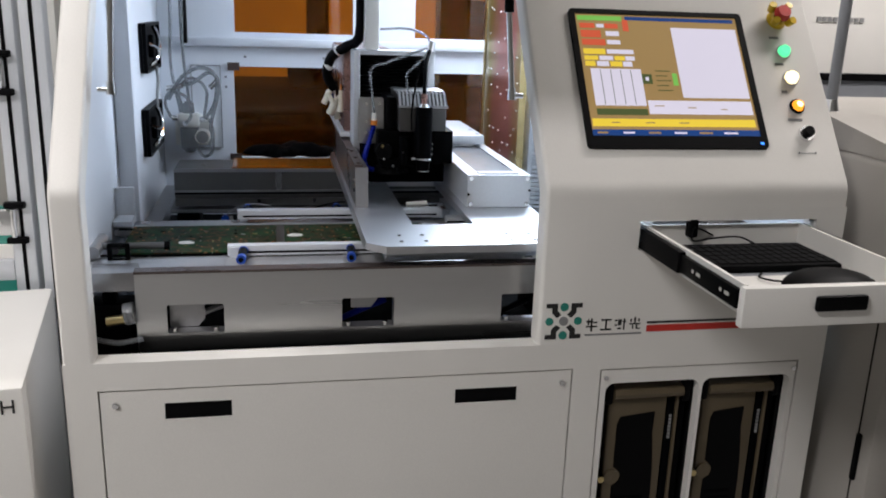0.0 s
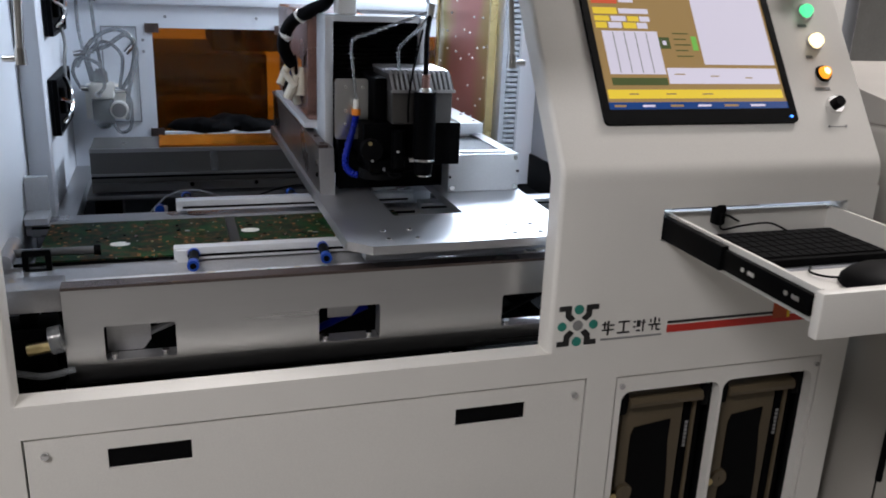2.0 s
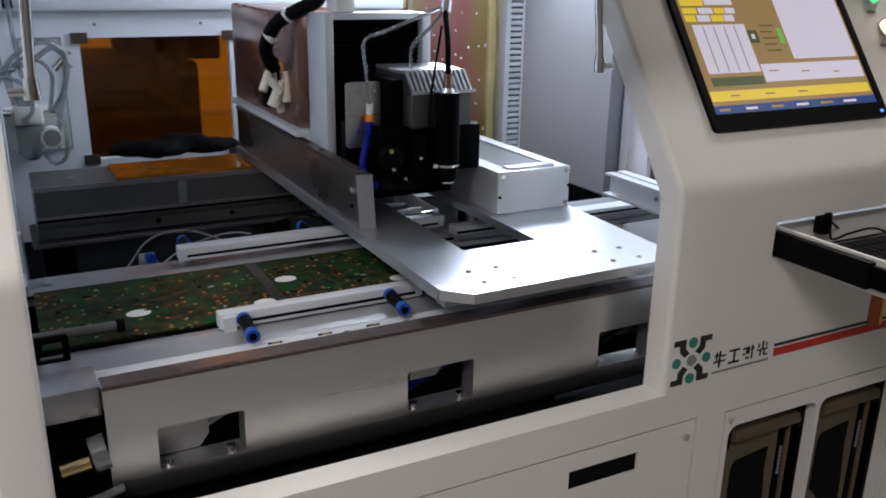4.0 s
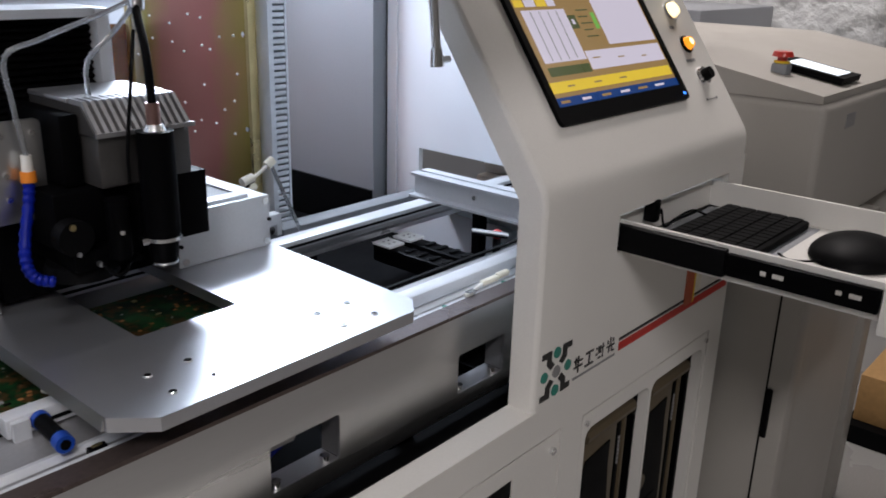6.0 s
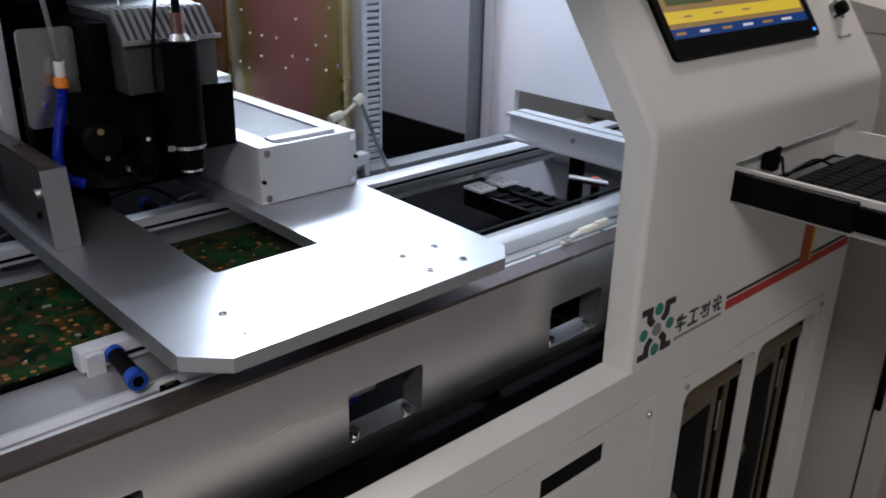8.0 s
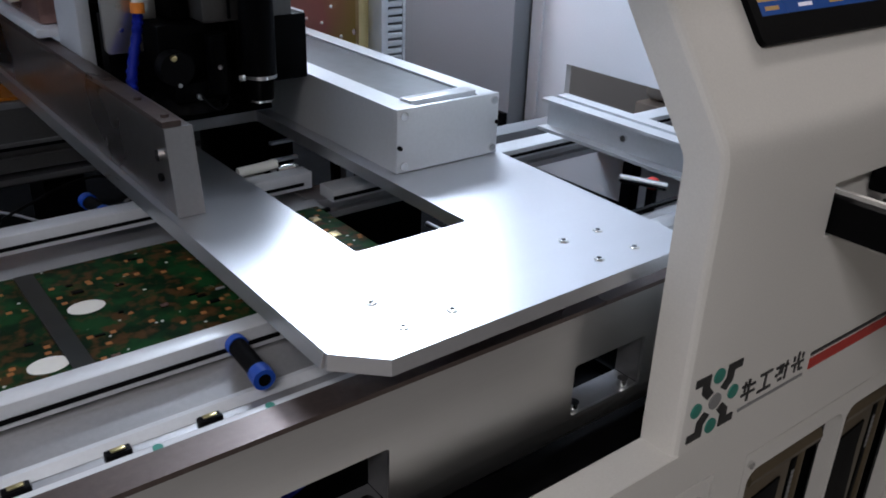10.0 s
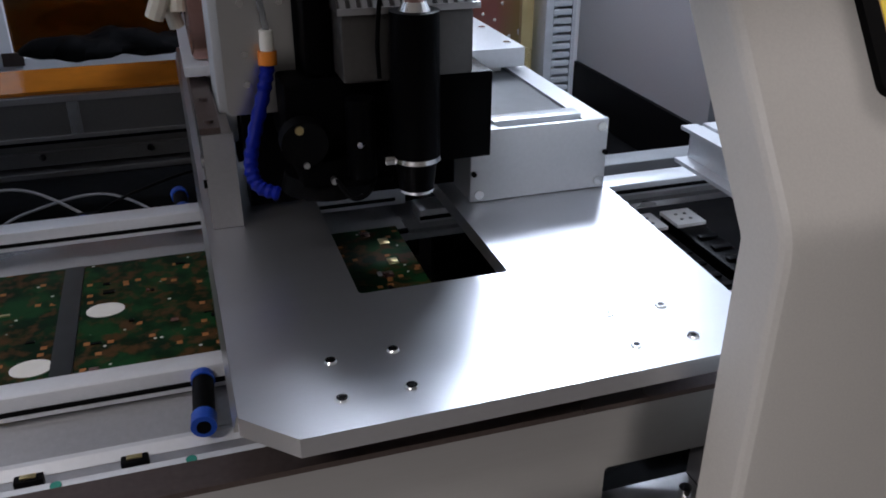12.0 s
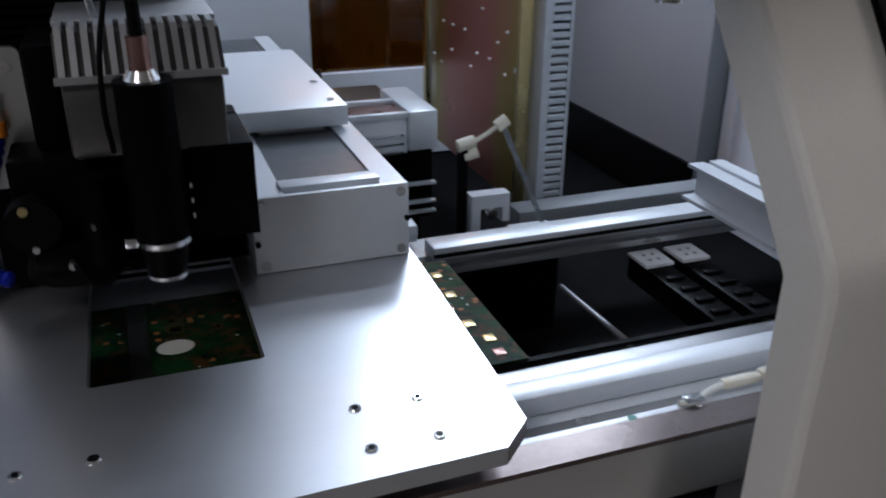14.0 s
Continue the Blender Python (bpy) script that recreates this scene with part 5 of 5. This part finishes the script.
hp("signal_cable", sweep(bmesh.new(), [(0.302, -0.006, 1.155), (0.300, -0.012, 1.19), (0.305, -0.016, 1.24), (0.325, 0.0, 1.31)], 0.002, 6), BLACK)
hp("latch_screw", cyl(bmesh.new(), (0.262, -0.0065, 1.072), (0.262, 0.0, 1.072), 0.003, seg=12), STEEL)
hp("latch_screw", cyl(bmesh.new(), (0.281, -0.0205, 1.106), (0.285, -0.016, 1.106), 0.0025, seg=12), CHROME)
for zz in (1.097, 1.109, 1.121):
    hp("lens_mark", bx(0.3505, 0.3525, -0.0012, 0.0, zz, zz + 0.004), STEEL)
for z in (1.14, 1.165, 1.206):
    hp("bracket_screw", cyl(bmesh.new(), (0.205, 0.0595, z), (0.205, 0.062, z), 0.003, seg=14), CHROME)
    if z > 1.19:
        hp("bracket_screw", cyl(bmesh.new(), (0.236, 0.0595, z), (0.236, 0.062, z), 0.003, seg=14), CHROME)
hp("blue_hose", sweep(bmesh.new(), [(0.222, 0.050, 1.158), (0.216, 0.044, 1.137), (0.204, 0.034, 1.104), (0.198, 0.024, 1.080), (0.203, 0.016, 1.066), (0.218, 0.010, 1.060)], 0.0058, 12, 6, 0.12), DARKBLUE, "segmented blue coolant hose")
hp("hose_nut", cyl(bmesh.new(), (0.222, 0.050, 1.158), (0.2225, 0.051, 1.169), 0.0078), ORANGEP)
hp("hose_valve", cyl(bmesh.new(), (0.2225, 0.051, 1.1695), (0.223, 0.0515, 1.186), 0.0058), WHITEP)
hp("clear_hose", sweep(bmesh.new(), [(0.223, 0.0515, 1.186), (0.216, 0.05, 1.24), (0.215, 0.05, 1.285), (0.25, 0.04, 1.302), (0.31, 0.03, 1.325), (0.345, 0.03, 1.338)], 0.0028, 10), CLEARHOSE, "clear air hose")
hp("clear_hose", sweep(bmesh.new(), [(0.30, 0.06, 1.2385), (0.298, 0.05, 1.275), (0.325, 0.04, 1.305), (0.348, 0.03, 1.335)], 0.0028, 10), CLEARHOSE)
hp("clear_hose", sweep(bmesh.new(), [(0.348, 0.03, 1.335), (0.340, 0.05, 1.362), (0.30, 0.08, 1.376), (0.245, 0.13, 1.372)], 0.0028, 10), CLEARHOSE)
hp("black_cable", sweep(bmesh.new(), [(0.327, -0.021, 1.2375), (0.328, -0.015, 1.29), (0.342, 0.02, 1.325), (0.35, 0.03, 1.345)], 0.0045, 10), BLACK)
hp("hose_joint", cyl(bmesh.new(), (0.346, 0.028, 1.328), (0.350, 0.032, 1.350), 0.009), CHROME)
# upright stage: pale posts, black bellows, motor column
for x0, x1 in ((0.183, 0.199), (0.362, 0.379)):
    hp("stage_post", bx(x0, x1, 0.145, 0.235, 1.062 if x0 < 0.3 else 1.15, 1.322, bevel=0.002), ALUWHITE, "pale blue-grey aluminium stage post")
hp("stage_top", bx(0.1995, 0.3615, 0.150, 0.235, 1.312, 1.322), ALUWHITE)
for k in range(20):
    hp("bellow_fold", prism(bmesh.new(), [(0.165, 1.153 + k * 0.0079), (0.158, 1.157 + k * 0.0079), (0.165, 1.1605 + k * 0.0079), (0.20, 1.1605 + k * 0.0079), (0.20, 1.153 + k * 0.0079)], 0.2, 0.361), BLACK)
hp("back_block", bx(0.250, 0.2715, 0.03, 0.15, 1.15, 1.226, bevel=0.003), BLACKMETAL)
# black plate raised to the housing to block lamp light from the slot
hp("slot_shade_plate", bx(0.20, 0.40, 0.10, 0.125, 1.014, 1.149), BLACKMETAL)
hp("stage_back", bx(0.1995, 0.3615, 0.205, 0.23, 1.02, 1.3115), BLACK)
hp("motor_column", bx(0.212, 0.246, 0.165, 0.215, 1.3225, 1.50, bevel=0.004), WHITE)
hp("carriage_plate", bx(0.30, 0.535, 0.250, 0.56, 1.084, 1.106, bevel=0.001), ALUWHITE)
hp("carriage_spacer", bx(0.44, 0.51, 0.26, 0.54, 1.0775, 1.0838), STEEL)
for x, y in ((0.415, 0.275), (0.522, 0.275), (0.415, 0.36), (0.522, 0.36)):
    hp("carriage_screw", cyl(bmesh.new(), (x, y, 1.106), (x, y, 1.1075), 0.0045, seg=12), CHROME)
# laser source behind, with its plug and cable hose
hp("laser_source", bx(0.168, 0.30, 0.255, 0.70, 1.115, 1.318, bevel=0.006), COPPERRED, "red-brown anodised laser source")
hp("source_shelf", bx(0.158, 0.30, 0.236, 0.70, 1.104, 1.1145, bevel=0.001), ALUWHITE)
hp("source_mark", bx(0.1668, 0.168, 0.33, 0.37, 1.205, 1.225), ORANGEP)
for p0, p1, r in (((0.150, 0.30, 1.186), (0.136, 0.305, 1.152), 0.010), ((0.164, 0.305, 1.20), (0.162, 0.298, 1.158), 0.009), ((0.138, 0.325, 1.21), (0.122, 0.315, 1.178), 0.008), ((0.150, 0.318, 1.172), (0.158, 0.322, 1.138), 0.0085), ((0.132, 0.30, 1.20), (0.150, 0.294, 1.176), 0.007)):
    hp("plug", merged(cyl(bmesh.new(), p0, p1, r, seg=10), cyl(bmesh.new(), p0, [a + 0.3 * (a - b) for a, b in zip(p0, p1)], r * 0.6, seg=8)), CREAM, "cream nylon plug")
hp("plug", bx(0.140, 0.166, 0.36, 0.395, 1.14, 1.18, bevel=0.005), BLACK)
for k, mt in enumerate((YELLOWP, BLUE, WHITEP, BLACK)):
    hp("wire", sweep(bmesh.new(), [(0.140 + 0.006 * k, 0.33, 1.19), (0.135 + 0.007 * k, 0.325, 1.215), (0.145 + 0.003 * k, 0.325, 1.235)], 0.0028, 6), mt)
hp("cable_hose", sweep(bmesh.new(), [(0.148, 0.325, 1.215), (0.130, 0.31, 1.255), (0.140, 0.27, 1.30), (0.172, 0.235, 1.325), (0.200, 0.215, 1.345), (0.206, 0.205, 1.40), (0.203, 0.20, 1.50)], 0.0125, 14), BLACK, "black corrugated cable hose")
for x, y, z in ((0.133, 0.29, 1.277), (0.156, 0.252, 1.314)):
    hp("cable_tie", cyl(bmesh.new(), (x - 0.003, y + 0.002, z - 0.003), (x + 0.003, y - 0.002, z + 0.003), 0.0138), WHITEP)

# ---- neighbours ----
nb = thing("unloader_machine", "beige-white unloading machine beside the laser machine", "machine")
part("upper_body", bx(1.125, 1.95, -0.10, 0.62, 0.93, 1.172, bevel=0.014, segments=3), BEIGE, nb)
part("top_cover", prism(bmesh.new(), [(-0.09, 1.1722), (0.62, 1.1722), (0.62, 1.235), (0.20, 1.235), (-0.09, 1.185)], 1.132, 1.945), BEIGE, nb)
part("side_panel", bx(1.105, 1.16, -0.124, 0.62, 0.03, 0.929, bevel=0.006), BEIGE, nb)
part("rear_body", bx(1.1605, 1.50, -0.122, 0.62, 0.03, 0.929), BEIGE, nb)
part("panel_joint", bx(1.1035, 1.1048, -0.086, -0.083, 0.05, 0.90), BLACK, nb)
part("latch", bx(1.096, 1.1045, -0.098, -0.0865, 0.555, 0.655, bevel=0.003), BLACK, nb)
for y in (-0.02, 0.52):
    part("leg", bx(1.85, 1.92, y - 0.04, y + 0.04, 0.0, 0.9295, bevel=0.004), BEIGE, nb)
part("foot", bx(1.13, 1.48, -0.08, 0.58, 0.0, 0.0295), BLACK, nb)
part("text_mark", bx(1.24, 1.29, -0.1012, -0.1, 1.12, 1.145), GREYINK, nb)
hmi = thing("operator_panel", "small touch panel with a bright screen on the unloader", "control panel")
part("frame", prism(bmesh.new(), [(-0.075, 1.1905), (0.050, 1.2115), (0.047, 1.223), (-0.078, 1.202)], 1.265, 1.365), BLACK, hmi)
part("screen", prism(bmesh.new(), [(-0.062, 1.2048), (0.032, 1.2206), (0.0318, 1.2214), (-0.0622, 1.2056)], 1.280, 1.352), SCREEN_BRIGHT, hmi)
stop = thing("stop_button", "red stop button on a small grey box on the unloader", "button")
part("box", bx(1.222, 1.250, 0.010, 0.040, 1.196, 1.222, bevel=0.004), GREYPAINT, stop)
part("ring", cyl(bmesh.new(), (1.236, 0.025, 1.2222), (1.236, 0.025, 1.2262), 0.014), YELLOWP, stop)
part("mushroom", merged(cyl(bmesh.new(), (1.236, 0.025, 1.2264), (1.236, 0.025, 1.234), 0.009), cyl(bmesh.new(), (1.236, 0.025, 1.234), (1.236, 0.025, 1.243), 0.019, 0.016)), REDP, stop)
gb = thing("grey_cabinet", "grey steel cabinet standing behind the unloader", "cabinet")
part("body", bx(2.25, 2.85, 0.66, 1.0, 0.03, 1.25, bevel=0.006), GREYPAINT, gb)
pole = thing("grey_pole", "grey steel pole with a flared foot", "pole")
part("shaft", cyl(bmesh.new(), (1.195, 0.285, 1.225), (1.195, 0.285, 2.2), 0.012), GREYPAINT, pole)
part("foot", cyl(bmesh.new(), (1.195, 0.285, 0.0), (1.195, 0.285, 1.225), 0.014, 0.014), GREYPAINT, pole)
part("flare", cyl(bmesh.new(), (1.195, 0.285, 1.22), (1.195, 0.285, 1.26), 0.021, 0.012), CHROME, pole)
cb = thing("cardboard_box", "brown cardboard box on a black pallet", "box")
part("carton", bx(2.27, 2.75, -0.55, 0.012, 0.0605, 0.215, bevel=0.004), CARD, cb)
part("pallet", bx(2.23, 2.85, -0.6, 0.025, 0.0, 0.06), BLACK, cb)
part("tape", bx(2.2685, 2.2698, -0.31, -0.26, 0.065, 0.235), BROWNSTRIP, cb)
wr = thing("wrapped_machine", "machine wrapped in clear glistening plastic film", "machine")
part("film", bx(2.95, 4.85, 0.30, 1.45, 0.5, 1.66, bevel=0.08, segments=3), FILM, wr)
part("body", bx(3.02, 4.8, 0.36, 1.4, 0.03, 1.6), HALLWALL, wr)
bg = thing("background_machine", "pale machine with a long printed sign", "machine")
part("body", bx(1.75, 2.3, 1.5, 2.3, 0.03, 1.215), GREYPAINT, bg)
part("rail", bx(1.74, 2.31, 1.49, 1.52, 1.2155, 1.24), BLACK, bg)
part("upper_body", bx(1.76, 2.29, 1.53, 2.28, 1.2405, 1.85), WHITE, bg)
for k in range(9):
    part("sign_bar", bx(1.96 + k * 0.022, 1.976 + k * 0.022, 1.525, 1.5298, 1.425, 1.442), GREYINK, bg)

cab = thing("loader_cabinet", "low white cabinet with dark letters beside the machine", "cabinet", at=pose(-0.405, -0.06, 0, 0, 0, 8))
part("body", bx(-0.9, 0.0, 0.0, 0.52, 0.04, 0.82, bevel=0.006), WHITE, cab)
part("door_joint", bx(-0.12, -0.117, -0.001, 0.0, 0.1, 0.70), BLACK, cab)
txt = bpy.data.curves.new("lettering", "FONT")
txt.body, txt.size, txt.extrude, txt.align_x = "OH", 0.034, 0.0006, "RIGHT"
tob = new("lettering", txt)
dg = bpy.context.evaluated_depsgraph_get()
letters = bpy.data.objects.new("lettering", bpy.data.meshes.new_from_object(tob.evaluated_get(dg)))
bpy.data.objects.remove(tob)
scene.collection.objects.link(letters)
letters.data.materials.clear()
letters.data.materials.append(INK)
letters.parent = cab
letters.matrix_basis = pose(-0.012, -0.001, 0.777, 90, 0, 0)
frame_unit = thing("profile_enclosure", "aluminium profile enclosure with clear panels and hinges", "enclosure")
for x0, x1 in ((-0.50, -0.455), (-0.556, -0.511)):
    part("profile", bx(x0, x1, 0.48, 0.525, 0.04, 2.4, bevel=0.003), ALUWHITE, frame_unit)
    part("profile_groove", bx((x0 + x1) / 2 - 0.004, (x0 + x1) / 2 + 0.004, 0.4792, 0.48, 0.05, 2.39), BLACK, frame_unit)
part("cross_profile", bx(-1.3, -0.5565, 0.48, 0.525, 0.83, 0.875, bevel=0.003), ALUWHITE, frame_unit)
for z in (0.96, 1.27):
    hg = part("hinge", bx(-0.600, -0.535, 0.470, 0.4788, z - 0.028, z + 0.028, bevel=0.003), STEEL, frame_unit, "steel hinge with black ends")
    part("hinge_pin", cyl(bmesh.new(), (-0.545, 0.466, z - 0.030), (-0.545, 0.466, z + 0.030), 0.006, seg=14), CHROME, hg)
    for dz in (-0.038, 0.038):
        part("hinge_end", bx(-0.562, -0.520, 0.462, 0.4788, z + dz - 0.007, z + dz + 0.007, bevel=0.003), BLACK, hg)
    for dx in (-0.590, -0.572):
        part("hinge_screw", cyl(bmesh.new(), (dx, 0.4675, z), (dx, 0.4705, z), 0.004, seg=10), CHROME, hg)
part("lower_panel", bx(-1.3, -0.5567, 0.495, 0.505, 0.8755, 0.905), WHITE, frame_unit)
pale = thing("loader_machine", "pale beige loading machine behind the profile enclosure", "machine")
part("body", bx(-1.6, -0.66, 1.35, 2.1, 0.03, 1.16, bevel=0.01), BEIGE, pale)
part("upper_body", bx(-1.6, -0.64, 1.40, 2.1, 1.161, 1.95, bevel=0.01), WHITE, pale)
bgl = thing("green_crate", "green plastic crate behind the enclosure", "crate")
part("shell", bx(-1.0, -0.64, 0.8, 1.2, 0.0, 0.80, bevel=0.01), TEAL, bgl)
part("rim", plate(bmesh.new(), rect(-1.01, -0.63, 0.79, 1.21, 0.01), [rect(-0.99, -0.65, 0.81, 1.19, 0.01)], UP(0.801), 0.03), TEAL, bgl)


# ---- what moves ----
GANTRY_X = [(0.0, 0.0), (4.55, 0.0), (4.75, -0.075), (4.95, -0.196), (5.05, -0.2135), (8.0, -0.2135), (8.1, -0.205), (8.25, -0.15), (8.6, 0.0), (13.5, 0.0), (13.6, -0.02), (13.8, -0.14), (13.95, -0.214), (14.0, -0.2235)]
HEAD_Y = [(0.0, 0.517), (0.4, 0.543), (1.1, 0.545), (1.5, 0.473), (1.75, 0.35), (2.0, 0.292), (2.6, 0.292), (3.6, 0.418), (4.6, 0.418), (4.75, 0.37), (5.0, 0.282), (6.3, 0.284), (6.5, 0.319), (6.75, 0.39), (7.0, 0.408), (8.0, 0.404), (8.6, 0.42), (9.6, 0.53), (10.3, 0.543), (10.5, 0.543), (10.7, 0.45), (10.95, 0.305), (11.1, 0.30), (12.1, 0.30), (12.25, 0.34), (12.45, 0.41), (12.6, 0.415), (13.5, 0.416), (13.65, 0.38), (14.0, 0.29)]


def motions():
    walk(gantry, [(t, pose(x, 0, 0)) for t, x in GANTRY_X])
    walk(boards, [(0.0, pose(0, 0, 0)), (8.3, pose(0, 0, 0)), (9.3, pose(0.030, 0, 0)), (13.5, pose(0.030, 0, 0)), (13.9, pose(0.068, 0, 0)), (14.0, pose(0.068, 0, 0))])
    walk(unit, [(0.0, pose(0, 0, -0.12)), (8.4, pose(0, 0, -0.12)), (9.8, pose(0, 0, 0)), (14.0, pose(0, 0, 0))])
    walk(head, [(t, pose(0, y, 0)) for t, y in HEAD_Y])


motions()
